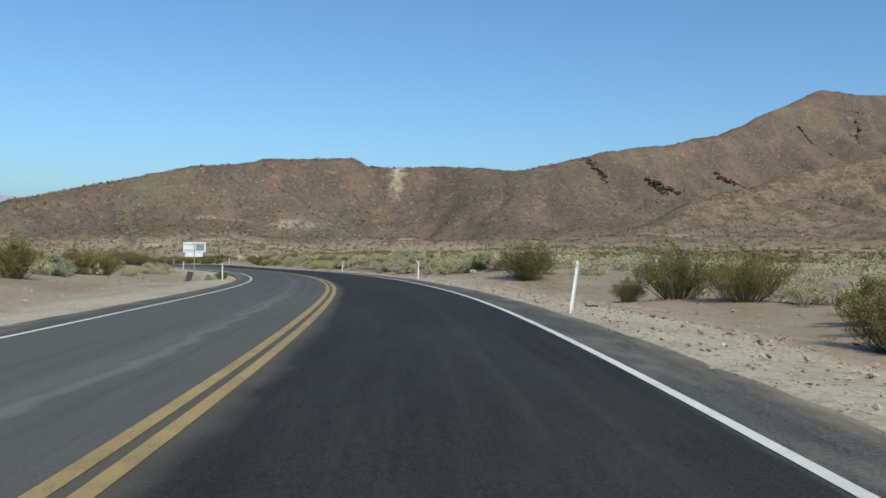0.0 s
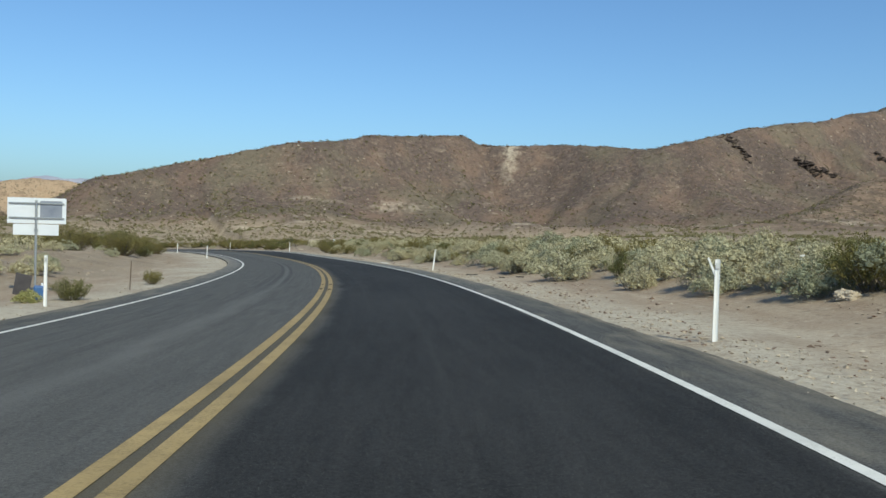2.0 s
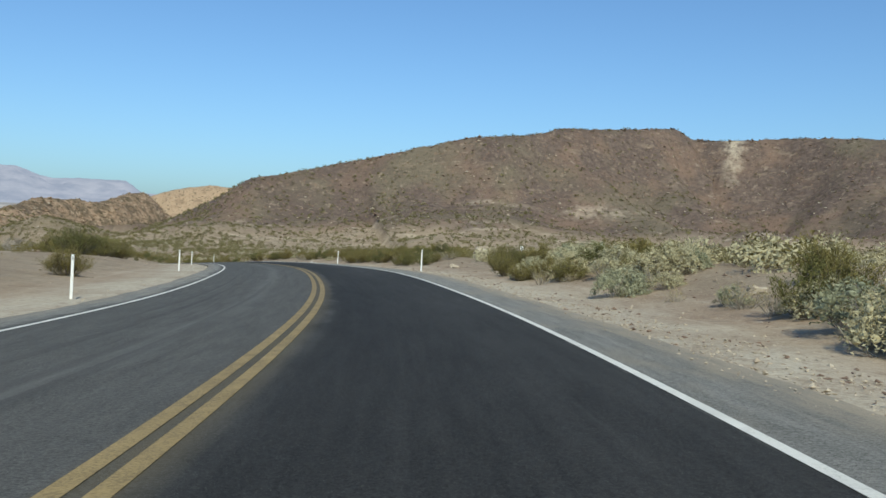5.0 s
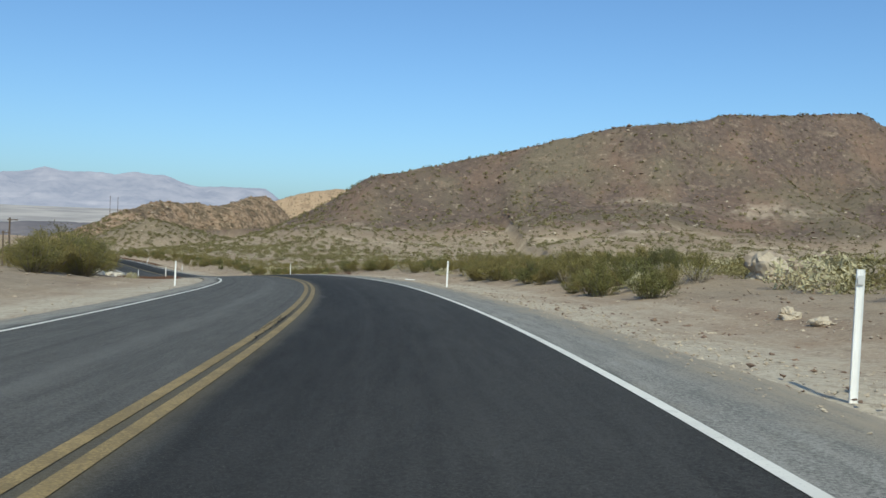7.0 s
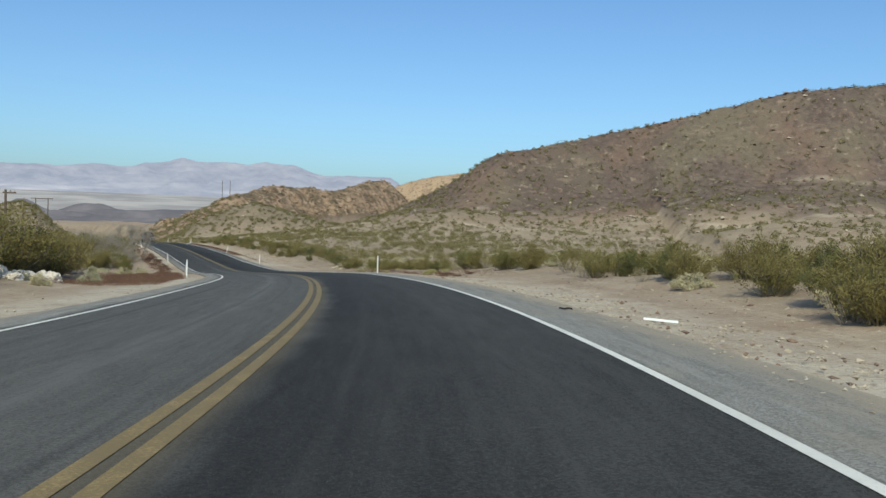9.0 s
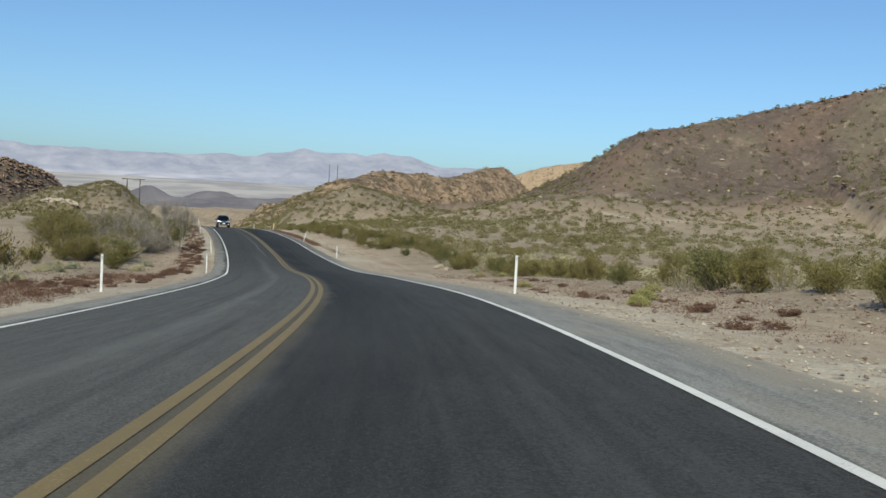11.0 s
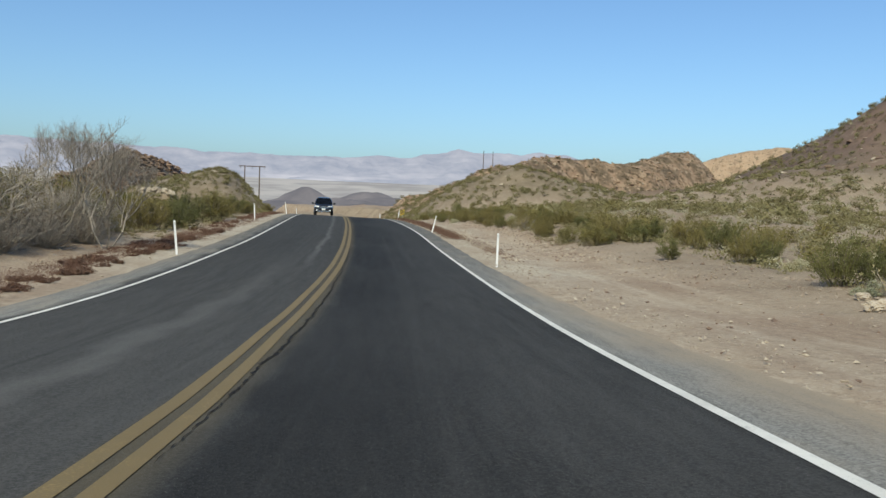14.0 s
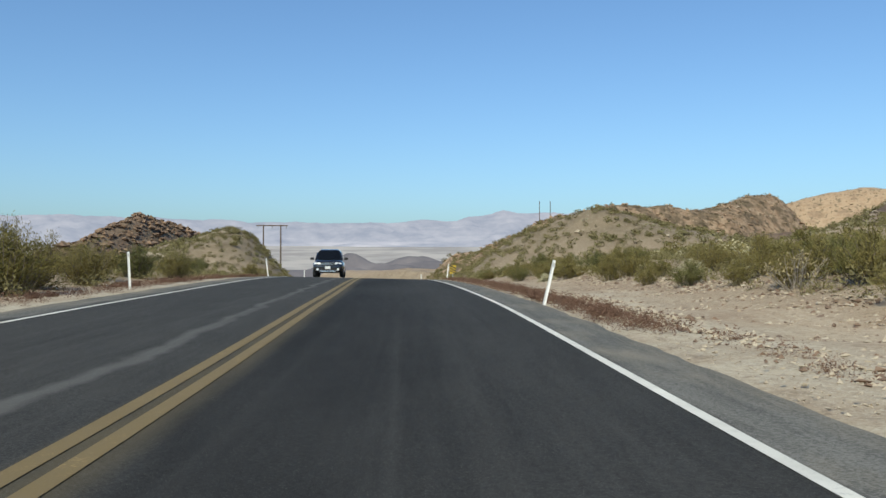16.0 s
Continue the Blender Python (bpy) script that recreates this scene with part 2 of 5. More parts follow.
    m.link(wv.outputs[0], crack.inputs["Vector"])
    gate = m.ramp(m.noise(0.06, 2, vec=sn), 0.68, 0.76)
    line = m.math("MULTIPLY", m.ramp(crack.outputs["Distance"], 0.001, 0.004, 0.7, 0.0), gate)
    c = m.mix(line, c, (0.012, 0.012, 0.012))
    nb = m.bump(grain, 0.55, 0.012)
    return m.done(c, nb)


def mat_paint(name, color, worn, under=(0.06, 0.058, 0.052), ageing=0.0, share=1.0):
    """Road paint, worn through in fine flecks; further on it has aged."""
    m = Mat(name, 0.7, 0.25)
    sn = m.attr("sn").outputs["Vector"]
    sep = m.t.nodes.new("ShaderNodeSeparateXYZ")
    m.link(sn, sep.inputs[0])
    aged = m.ramp(sep.outputs["X"], 45.0, 220.0, 0.0, ageing)
    flecks = m.math("ADD", m.math("MULTIPLY", m.noise(40.0, 4, rough=0.75), 0.6), m.math("MULTIPLY", m.noise(2.2, 5, vec=sn, rough=0.7), 0.4))
    wear = m.ramp(m.math("ADD", flecks, aged), worn, worn + 0.20, 0.0, share)
    c = m.mix(m.ramp(m.noise(0.7, 4), 0.35, 0.7), color, tuple(v * 0.80 for v in color))
    c = m.mix(m.ramp(m.noise(5.0, 4), 0.5, 0.75, 0, 0.4), c, tuple(v * 0.6 for v in color))
    return m.done(m.mix(wear, c, under), m.bump(m.noise(60, 2), 0.3, 0.01))


def mat_plain(name, a, b, scale=6.0, rough=0.8, spec=0.3, metal=0.0, bump=0.2):
    m = Mat(name, rough, spec, metal)
    f = m.noise(scale, 5)
    return m.done(m.mix(m.ramp(f, 0.3, 0.7), a, b), m.bump(f, bump, 0.01))


def mat_leaf(name, a, b, c, d=None):
    """Foliage: every leaf its own tone, every plant its own shift towards c or, where given, d."""
    m = Mat(name, 0.9, 0.06)
    g = m.t.nodes.new("ShaderNodeNewGeometry").outputs["Random Per Island"]
    o = m.t.nodes.new("ShaderNodeObjectInfo").outputs["Random"]
    col = m.mix(m.ramp(g, 0.0, 1.0), a, b)
    col = m.mix(m.ramp(o, 0.2, 1.0, 0.0, 0.55), col, c)
    if d:
        col = m.mix(m.ramp(o, 0.38, 0.08, 0.0, 0.8), col, d)
    return m.done(col)


GROUND, ASPHALT = mat_ground(), mat_asphalt()
YELLOW = mat_paint("yellow_paint", (0.43, 0.305, 0.130), 0.47, (0.165, 0.119, 0.053), 0.22, 0.88)
WHITE_LINE = mat_paint("white_line_paint", (0.77, 0.745, 0.67), 0.54, (0.20, 0.19, 0.165), 0.0, 0.7)
WHITE_POST = mat_plain("white_plastic", (0.80, 0.80, 0.78), (0.70, 0.69, 0.66), 3.0, 0.5, 0.4, bump=0.05)
GALV = mat_plain("galvanised_steel", (0.42, 0.43, 0.43), (0.33, 0.34, 0.34), 8.0, 0.5, 0.5, 0.6, 0.05)
ALU = mat_plain("bare_aluminium_sheet", (0.78, 0.80, 0.81), (0.68, 0.70, 0.72), 1.5, 0.45, 0.5, 0.0, 0.03)
WOOD_POLE = mat_plain("weathered_pole_wood", (0.10, 0.075, 0.055), (0.16, 0.12, 0.09), 5.0, 0.9, 0.1, bump=0.5)
BARK = mat_plain("grey_twig_bark", (0.200, 0.170, 0.138), (0.390, 0.345, 0.285), 12.0, 0.9, 0.1, bump=0.3)
STEM = mat_plain("dark_stem_bark", (0.10, 0.08, 0.06), (0.19, 0.16, 0.13), 12.0, 0.9, 0.1, bump=0.3)
CREOSOTE = mat_leaf("creosote_leaf", (0.125, 0.118, 0.041), (0.220, 0.192, 0.070), (0.210, 0.160, 0.065), (0.105, 0.112, 0.045))
BURSAGE = mat_leaf("bursage_leaf", (0.340, 0.325, 0.205), (0.490, 0.460, 0.305), (0.45, 0.375, 0.215), (0.235, 0.250, 0.160))
RUST = mat_leaf("dry_rust_stalk", (0.120, 0.062, 0.044), (0.190, 0.118, 0.085), (0.17, 0.105, 0.072))
STRAW = mat_leaf("dry_straw", (0.42, 0.36, 0.20), (0.34, 0.30, 0.15), (0.36, 0.27, 0.15))
LIME = mat_leaf("yellow_green_leaf", (0.27, 0.27, 0.09), (0.36, 0.335, 0.15), (0.30, 0.25, 0.12))
STONE = mat_plain("desert_stone", (0.40, 0.33, 0.25), (0.26, 0.20, 0.15), 1.5, 0.9, 0.2, bump=0.6)
PALE_STONE = mat_plain("pale_stone", (0.50, 0.43, 0.33), (0.36, 0.29, 0.21), 1.5, 0.9, 0.2, bump=0.6)
WHITE_STONE = mat_plain("whitish_stone", (0.70, 0.65, 0.56), (0.52, 0.46, 0.38), 1.5, 0.9, 0.2, bump=0.5)
DARK_STONE = mat_plain("varnished_stone", (0.15, 0.105, 0.08), (0.24, 0.16, 0.11), 0.6, 0.9, 0.2, bump=0.6)

# ======== the road's line: x, y, z of its yellow centre line every 20 m, and its cross slope ========
STATIONS = [
    (-6.24, -59.79, 0.99, 0.0191),
    (-3.80, -39.96, 0.66, 0.0186),
    (-2.36, -20.03, 0.32, 0.0177),
    (-1.96, -0.05, 0.01, 0.0181),
    (-2.98, 19.90, -0.33, 0.0229),
    (-5.26, 39.74, -0.86, 0.0247),
    (-8.86, 59.39, -1.43, 0.0297),
    (-13.79, 78.77, -1.96, 0.0265),
    (-19.99, 97.79, -2.50, 0.0220),
    (-27.64, 116.26, -2.97, 0.0257),
    (-36.92, 133.95, -3.33, 0.0326),
    (-47.50, 150.95, -3.92, 0.0263),
    (-59.36, 167.11, -4.62, 0.0318),
    (-72.75, 182.04, -5.47, 0.0398),
    (-87.26, 195.90, -6.55, 0.0426),
    (-102.85, 208.55, -7.80, 0.0330),
    (-119.23, 220.12, -8.94, 0.0258),
    (-135.94, 231.16, -9.12, -0.0081),
    (-152.93, 241.78, -8.91, -0.0101),
    (-170.08, 252.07, -8.88, -0.0212),
    (-187.35, 262.20, -9.20, -0.0197),
    (-204.67, 272.19, -9.97, -0.0146),
    (-222.10, 282.04, -11.04, -0.0087),
    (-239.59, 291.73, -12.18, -0.0035),
    (-257.18, 301.26, -13.34, 0.0006),
    (-274.85, 310.62, -14.51, 0.0035),
    (-292.62, 319.83, -15.65, 0.0055),
    (-310.47, 328.84, -16.63, 0.0070),
    (-328.41, 337.69, -17.61, 0.0083),
]


def road_line():
    """Catmull-Rom through the stations, one sample a metre: columns x, y, z, cross slope, then the unit way to the right."""
    p = np.array(STATIONS)
    p = np.vstack([2 * p[0] - p[1], p, 2 * p[-1] - p[-2]])
    out = []
    for i in range(1, len(p) - 2):
        a, b, c, d = p[i - 1:i + 3]
        for u in np.arange(0, 1, 0.05):
            out.append(0.5 * (2 * b + (c - a) * u + (2 * a - 5 * b + 4 * c - d) * u * u + (3 * b - a - 3 * c + d) * u ** 3))
    out = np.array(out)
    way = np.gradient(out[:, :2], axis=0)
    way /= np.linalg.norm(way, axis=1)[:, None]
    return np.hstack([out, way[:, 1:2], -way[:, 0:1]])


LINE = road_line()
S0 = -60.0      # the first station's distance along the road


def road_at(s, n, up=0.0):
    """The place n metres right of the yellow line, s metres along the road, on its surface."""
    f = min(max(s - S0, 0.0), len(LINE) - 1.001)
    i = int(f)
    r = LINE[i] * (1 - f + i) + LINE[i + 1] * (f - i)
    return Vector((r[0] + r[4] * n, r[1] + r[5] * n, r[2] + r[3] * n + up))


def road_turn(s):
    """The road's heading at s, in degrees, as a turn about z."""
    a, b = road_at(s - 1, 0), road_at(s + 1, 0)
    return math.degrees(math.atan2(-(b.x - a.x), b.y - a.y))


def nearest(xy):
    """For rows of x, y: the index of the nearest road sample, and the signed distance right of the line."""
    j, n = np.empty(len(xy), int), np.empty(len(xy))
    for k in range(0, len(xy), 8000):
        q = xy[k:k + 8000]
        d = (q[:, None, 0] - LINE[None, ::4, 0]) ** 2 + (q[:, None, 1] - LINE[None, ::4, 1]) ** 2
        jj = d.argmin(1) * 4
        best = np.full(len(q), 1e18)
        pick = jj.copy()
        for o in range(-3, 4):
            t = np.clip(jj + o, 0, len(LINE) - 1)
            e = ((q - LINE[t, :2]) ** 2).sum(1)
            pick = np.where(e < best, t, pick)
            best = np.minimum(best, e)
        j[k:k + 8000] = pick
        v = q - LINE[pick, :2]
        side = np.where((v * LINE[pick, 4:6]).sum(1) >= 0, 1.0, -1.0)
        n[k:k + 8000] = side * np.sqrt(best)
    return j, n


# ======== value noise on arrays ========
_rng = np.random.RandomState(7)
_lat = _rng.rand(256, 256)


def vnoise(x, y, size):
    x, y = np.asarray(x) / size + 57.3, np.asarray(y) / size + 91.7
    i, j = np.floor(x).astype(int), np.floor(y).astype(int)
    u, v = x - i, y - j
    u, v = u * u * (3 - 2 * u), v * v * (3 - 2 * v)
    a, b = _lat[i % 256, j % 256], _lat[(i + 1) % 256, j % 256]
    c, d = _lat[i % 256, (j + 1) % 256], _lat[(i + 1) % 256, (j + 1) % 256]
    return (a * (1 - u) + b * u) * (1 - v) + (c * (1 - u) + d * u) * v - 0.5


def fnoise(x, y, size, octaves=4):
    return sum(vnoise(x + 31 * k, y - 17 * k, size / 2 ** k) / 2 ** k for k in range(octaves))


# ======== hills: ridge lines (x, y, z), how fast they fall off (metres) ahead of and behind the ridge ========
MESA = [(-225, 372, -3), (-196, 366, 6), (-180, 362, 12), (-174, 360, 13.6), (-148, 388, 22.7), (-100, 400, 33), (-76, 426, 37.8), (-47, 456, 41.5), (-42, 466, 38.8),
        (-24, 462, 37.5), (-6, 464, 38.8), (25, 448, 36.7), (43, 439, 36.8), (56, 442, 40.8), (84, 465, 48.5), (126, 502, 57.5),
        (163, 532, 65), (210, 578, 88), (255, 610, 108), (290, 628, 108), (330, 668, 114), (480, 760, 110)]
RED_SPUR = [(330, 470, 72), (190, 385, 41), (148, 381, 31), (107, 364, 21), (77, 331, 8)]
RED_HILL = [(-262, 332, -8), (-285, 364, -1), (-304, 403, 7.4), (-297, 435, 5.5), (-304, 467, 11.6), (-322, 505, 7)]
TAN_HILL = [(-378, 552, 8), (-366, 561, 13.6), (-356.5, 567, 18.3), (-347, 574, 21), (-337, 580, 22), (-327, 586, 21.8), (-319, 591, 21), (-300, 600, 17)]
POLE_HILL = [(-242, 314, -7.2), (-234, 316, -4.4), (-227.5, 317.5, -1.8), (-223, 319, -0.3), (-219, 320.3, -0.5), (-214, 321, -2.2), (-208, 322, -4.5), (-196, 323, -6.5)]
DOME = [(-342, 272, -6.5), (-352, 285, -1.5), (-364, 298, 4.3), (-370, 304, 2.6), (-378, 315, 0.2), (-386, 324, -5.0)]
LEFT_HILL = [(-240, 290, -8.5), (-252, 293, -6.0), (-263, 294.5, -4.0), (-273, 293, -3.3), (-284, 290.5, -3.5), (-298, 289, -5)]
HILLS = [(MESA, 36.0, 200.0, "basalt"), (RED_SPUR, 48.0, 60.0, "red"), (RED_HILL, 22.0, 24.0, "red"), (TAN_HILL, 36.0, 60.0, "tan"),
         (POLE_HILL, 16.0, 16.0, "scrub"), (DOME, 16.0, 16.0, "basalt"), (LEFT_HILL, 15.0, 15.0, "scrub")]


def ridge_field(ridge, x, y):
    """Distance to the ridge line, the ridge's height there, the side (+ its right), and the way along it."""
    r = np.array(ridge, float)
    best, hz, sg, al, run = np.full(len(x), 1e18), np.zeros(len(x)), np.ones(len(x)), np.zeros(len(x)), 0.0
    for a, b in zip(r[:-1], r[1:]):
        d = b[:2] - a[:2]
        u = np.clip(((x - a[0]) * d[0] + (y - a[1]) * d[1]) / (d @ d), 0, 1)
        e = np.hypot(x - a[0] - u * d[0], y - a[1] - u * d[1])
        w = e < best
        best = np.where(w, e, best)
        hz = np.where(w, a[2] + u * (b[2] - a[2]), hz)
        al = np.where(w, run + u * math.hypot(*d), al)
        run += math.hypot(*d)
        cross = d[0] * (y - a[1]) - d[1] * (x - a[0])
        sg = np.where(w, np.where(cross > 0, -1.0, 1.0), sg)
    return best, hz, sg, al


def smooth(e0, e1, v):
    t = np.clip((v - e0) / (e1 - e0), 0, 1)
    return t * t * (3 - 2 * t)


def ground(x, y, masks=False):
    """The height of the ground at arrays x, y, and with masks the shares of each kind of surface."""
    x, y = np.asarray(x, float), np.asarray(y, float)
    j, n = nearest(np.stack([x, y], 1))
    s = j + S0
    an = np.abs(n)
    road_z = LINE[j, 2] + LINE[j, 3] * np.clip(n, -6.0, 6.0)
    out = smooth(6.0, 14.0, an)
    z = road_z - 0.30 * (1 - smooth(3.4, 5.3, an)) - 0.05
    # shoulders fall a little, then the desert rises away to the right
    z = z - 0.10 * smooth(5.4, 8.0, an) + np.where(n > 0, (0.30 + 0.35 * smooth(285, 300, s)) * smooth(7.5, 12.0, n) + 0.016 * np.clip(n - 10, 0, 110), 0.35 * smooth(8.0, 14.0, -n) - 0.045 * np.clip(-n - 40, 0, 400))
    z = z - 0.60 * smooth(43, 33, s) * smooth(6.5, 11.0, n) * smooth(24, 15, n)
    z = z + 0.42 * smooth(8.5, 13.0, n) * smooth(50, 62, s) * smooth(152, 130, s)
    z = z + out * (0.7 * fnoise(x, y, 14.0, 4) + 0.25 * fnoise(x + 70, y, 4.0, 2)) + 0.05 * fnoise(x, y, 2.5, 2) * smooth(5.0, 7.0, an)
    base = z
    top = np.zeros_like(z)
    kinds = {k: np.zeros_like(z) for k in ("basalt", "red", "tan", "scrub")}
    for ridge, front, rear, kind in HILLS:
        d, hz, sg, al = ridge_field(ridge, x, y)
        soft = 2.0 if ridge is MESA else 3.0 if ridge is DOME else 8.0
        rough = 1 + 0.5 * fnoise(x, y, 38.0, 4)
        gully = 2 * np.abs(vnoise(al + 9 * fnoise(x, y, 30.0, 3), d * 0.12, 19.0))
        w = np.where(sg > 0, front * np.clip((hz - base) / 42, 0.55, 3), rear)
        lift = np.clip(hz - base, 0, None) * np.exp(-(np.sqrt((d * rough) ** 2 + soft ** 2) - soft) / w)
        lift = lift * (1 - 0.24 * (1 - gully) ** 2 * smooth(3, 22, d))
        share = np.where(lift > top, smooth(2.0, 8.5, lift) if kind == "basalt" else smooth(1.0, 6.0, lift), 0)
        if ridge is RED_SPUR:       # half rusty, half varnished
            kinds["basalt"], share = np.maximum(kinds["basalt"], share), 0.5 * share
        kinds[kind] = np.maximum(kinds[kind], share)
        top = np.maximum(top, lift)
    hill = smooth(1.0, 8.0, top)
    z = base + top * smooth(7.0, 22.0, an) + hill * (2.2 * fnoise(x, y, 26.0, 4) + 1.2 * np.abs(fnoise(x, y, 9.0, 3)) + 2.2 * kinds["red"] * np.abs(fnoise(x, y, 11.0, 4)))
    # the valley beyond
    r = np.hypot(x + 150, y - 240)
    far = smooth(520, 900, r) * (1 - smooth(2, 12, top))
    z = z * (1 - far) + far * (-34 + 78 * smooth(1500, 3200, r) + 6 * fnoise(x, y, 300.0, 3))
    if not masks:
        return z
    plain = (0.8 * smooth(0.2, 0.7, fnoise(x, y, 5.0, 3) * 0.5 + np.where(n > 0, smooth(7.6, 12.5, n), smooth(7.2, 11.5, -n))) * (1 - smooth(120, 200, an)))
    plain = plain * (1 - smooth(0.1, 0.8, kinds["basalt"] + kinds["red"] + kinds["scrub"]))
    kinds["scrub"] = kinds["scrub"] * (1 - smooth(0.1, 0.8, kinds["basalt"] + kinds["red"]))
    gravel = smooth(4.4, 4.9, an) * (1 - 0.8 * smooth(222, 236, s) * smooth(276, 268, s)) * (1 - smooth(6.2, 8.2, an + 1.2 * fnoise(x, y, 6.0, 3)))
    scar = np.exp(-((x + 24 + 0.10 * (462 - y) + 3 * fnoise(x, y, 9.0, 3)) / 4.0) ** 2) * smooth(438, 462, y + 9 * fnoise(x, y, 6.0, 3)) * smooth(472, 464, y)
    for cx, cy, ax, ay, turn in ((-66, 388, 13, 3.5, 0.3), (-100, 379, 12, 2.5, 0.2), (-164, 341, 10, 2.5, 0.4), (-40, 396, 9, 2.5, 0.1), (-128, 352, 8, 2.0, 0.5), (60, 380, 14, 2.5, -0.3), (-84, 350, 16, 2.0, 0.25)):
        u, v = (x - cx) * math.cos(turn) + (y - cy) * math.sin(turn), -(x - cx) * math.sin(turn) + (y - cy) * math.cos(turn)
        scar = np.maximum(scar, 0.46 * np.exp(-(u / (1.7 * ax)) ** 2 - ((v + 4.0 * fnoise(x, y, 10.0, 4)) / (0.75 * ay)) ** 2))
    # pale banks that follow the contour low on the slopes
    strata = smooth(0.10, 0.30, fnoise(x * 0.45 + 7 * fnoise(x, y, 60.0, 2), 5.5 * z, 17.0, 3)) * smooth(0.8, 2.5, top) * (1 - smooth(9.0, 15.0, top)) * smooth(0.0, 0.25, fnoise(x + 300, y, 46.0, 2))
    scar = np.maximum(scar, 0.62 * strata)
    trail = np.exp(-((y - 331 - 0.30 * (x + 110) - 4 * fnoise(x, y * 0, 40.0, 2)) / 1.6) ** 2) * smooth(-170, -150, x) * smooth(20, -10, x)
    scar = np.maximum(scar, 0.6 * trail)
    return z, dict(scrub=kinds["scrub"], plain=plain, gravel=gravel, basalt=kinds["basalt"], red=kinds["red"], tan=kinds["tan"], pale=scar, far=far, along=s * 1.0, across=np.clip(n, -40, 40))


def steps(lo, hi, fine, mid_lo, mid_hi, mid, end):
    a = list(np.arange(lo, hi + fine / 2, fine))
    b, step = [], mid
    v = hi
    while v < end:
        step = mid if v < mid_hi else step * 1.22
        v += step
        b.append(v)
    c, step = [], mid
    v = lo
    while v > -end:
        step = mid if v > mid_lo else step * 1.22
        v -= step
        c.append(v)
    return np.array(c[::-1] + a + b)


def mesh_object(name, verts, faces, material, smooth_faces=True):
    me = bpy.data.meshes.new(name)
    me.from_pydata(verts, [], faces)
    me.materials.append(material)
    if smooth_faces:
        me.shade_smooth()
    me.update()
    return me


def build_ground():
    gx, gy = steps(-345, 45, 1.5, -480, 480, 2.6, 3300), steps(-60, 345, 1.5, -80, 720, 2.6, 3300)
    X, Y = np.meshgrid(gx, gy)
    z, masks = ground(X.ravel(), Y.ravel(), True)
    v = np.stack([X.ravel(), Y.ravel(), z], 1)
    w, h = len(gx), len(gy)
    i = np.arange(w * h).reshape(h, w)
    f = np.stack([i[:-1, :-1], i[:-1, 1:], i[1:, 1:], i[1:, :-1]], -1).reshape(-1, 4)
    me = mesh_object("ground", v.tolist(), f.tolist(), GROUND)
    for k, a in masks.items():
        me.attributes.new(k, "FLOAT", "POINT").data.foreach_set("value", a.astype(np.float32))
    return tagged(new("ground", me), "dry tan desert ground with gravel shoulders and stony brown hills", "ground", kind="structure")


build_ground()


def ribbon(name, s0, s1, cols, material, up, ds=1.0, ragged=0.0, thick=0.0, drift=0.0, sway=0.0):
    """A strip along the road, with one row of points for each of the offsets cols."""
    ss = np.arange(s0, s1 + ds / 2, ds)
    verts, sn, faces = [], [], []
    for s in ss:
        for k, n in enumerate(cols):
            e = n
            if ragged and k in (0, len(cols) - 1):
                e += ragged * (1 if k else -1) * 2 * float(fnoise(np.array([s * 1.0]), np.array([n * 9.0]), 1.2, 3)[0])
            if ragged and k == len(cols) - 1:
                e += float(np.interp(s, [60, 120, 245, 266], [0.0, 0.35, 0.35, -0.12]))
            e += float(np.interp(s, [95, 125], [drift, 0.0]))
            e -= sway * float(np.interp(s, [254, 259, 265, 274], [0, 1, 1, 0]))
            p = road_at(s, e, up)
            verts.append(p)
            sn.append((s, e, 0.0))
    m = len(cols)
    for i in range(len(ss) - 1):
        for k in range(m - 1):
            a = i * m + k
            faces.append((a, a + 1, a + m + 1, a + m))
    if thick:
        b = len(verts)
        for i in range(len(ss)):
            for k in (0, m - 1):
                verts.append(verts[i * m + k] - Vector((0, 0, thick)))
                sn.append(sn[i * m + k])
        for i in range(len(ss) - 1):
            faces.append((i * m, i * m + m, b + 2 * i + 2, b + 2 * i))
            faces.append((i * m + m - 1, b + 2 * i + 1, b + 2 * i + 3, i * m + 2 * m - 1))
    me = mesh_object(name, [tuple(v) for v in verts], faces, material, False)
    me.attributes.new("sn", "FLOAT_VECTOR", "POINT").data.foreach_set("vector", np.array(sn, np.float32).ravel())
    return new(name, me)


END = S0 + len(LINE) - 3
tagged(ribbon("road", S0, END, [-4.95, -4.3, -3, -1.5, 0, 1.5, 3, 4.1, 4.9], ASPHALT, 0.0, 0.25, 0.06, 0.35),
       "two-lane asphalt road, darker in one lane, with grey worn edges", "road", kind="structure")
for label, n0, n1, mat in (("faded yellow double centre line", -0.185, -0.05, YELLOW), ("faded yellow double centre line", 0.05, 0.185, YELLOW),
                           ("white painted edge line", 3.81, 3.915, WHITE_LINE), ("white painted edge line", -4.05, -3.95, WHITE_LINE)):
    tagged(ribbon("road_marking", S0, END, [n0, n1], mat, 0.006, 0.5, drift=0.07 if n0 > 3 else 0.0, sway=0.09 if abs(n0) < 1 else 0.0), label, "road marking", kind="structure")


CRACK = mat_plain("open_crack", (0.010, 0.010, 0.010), (0.035, 0.031, 0.027), 14, 0.9, 0.1)


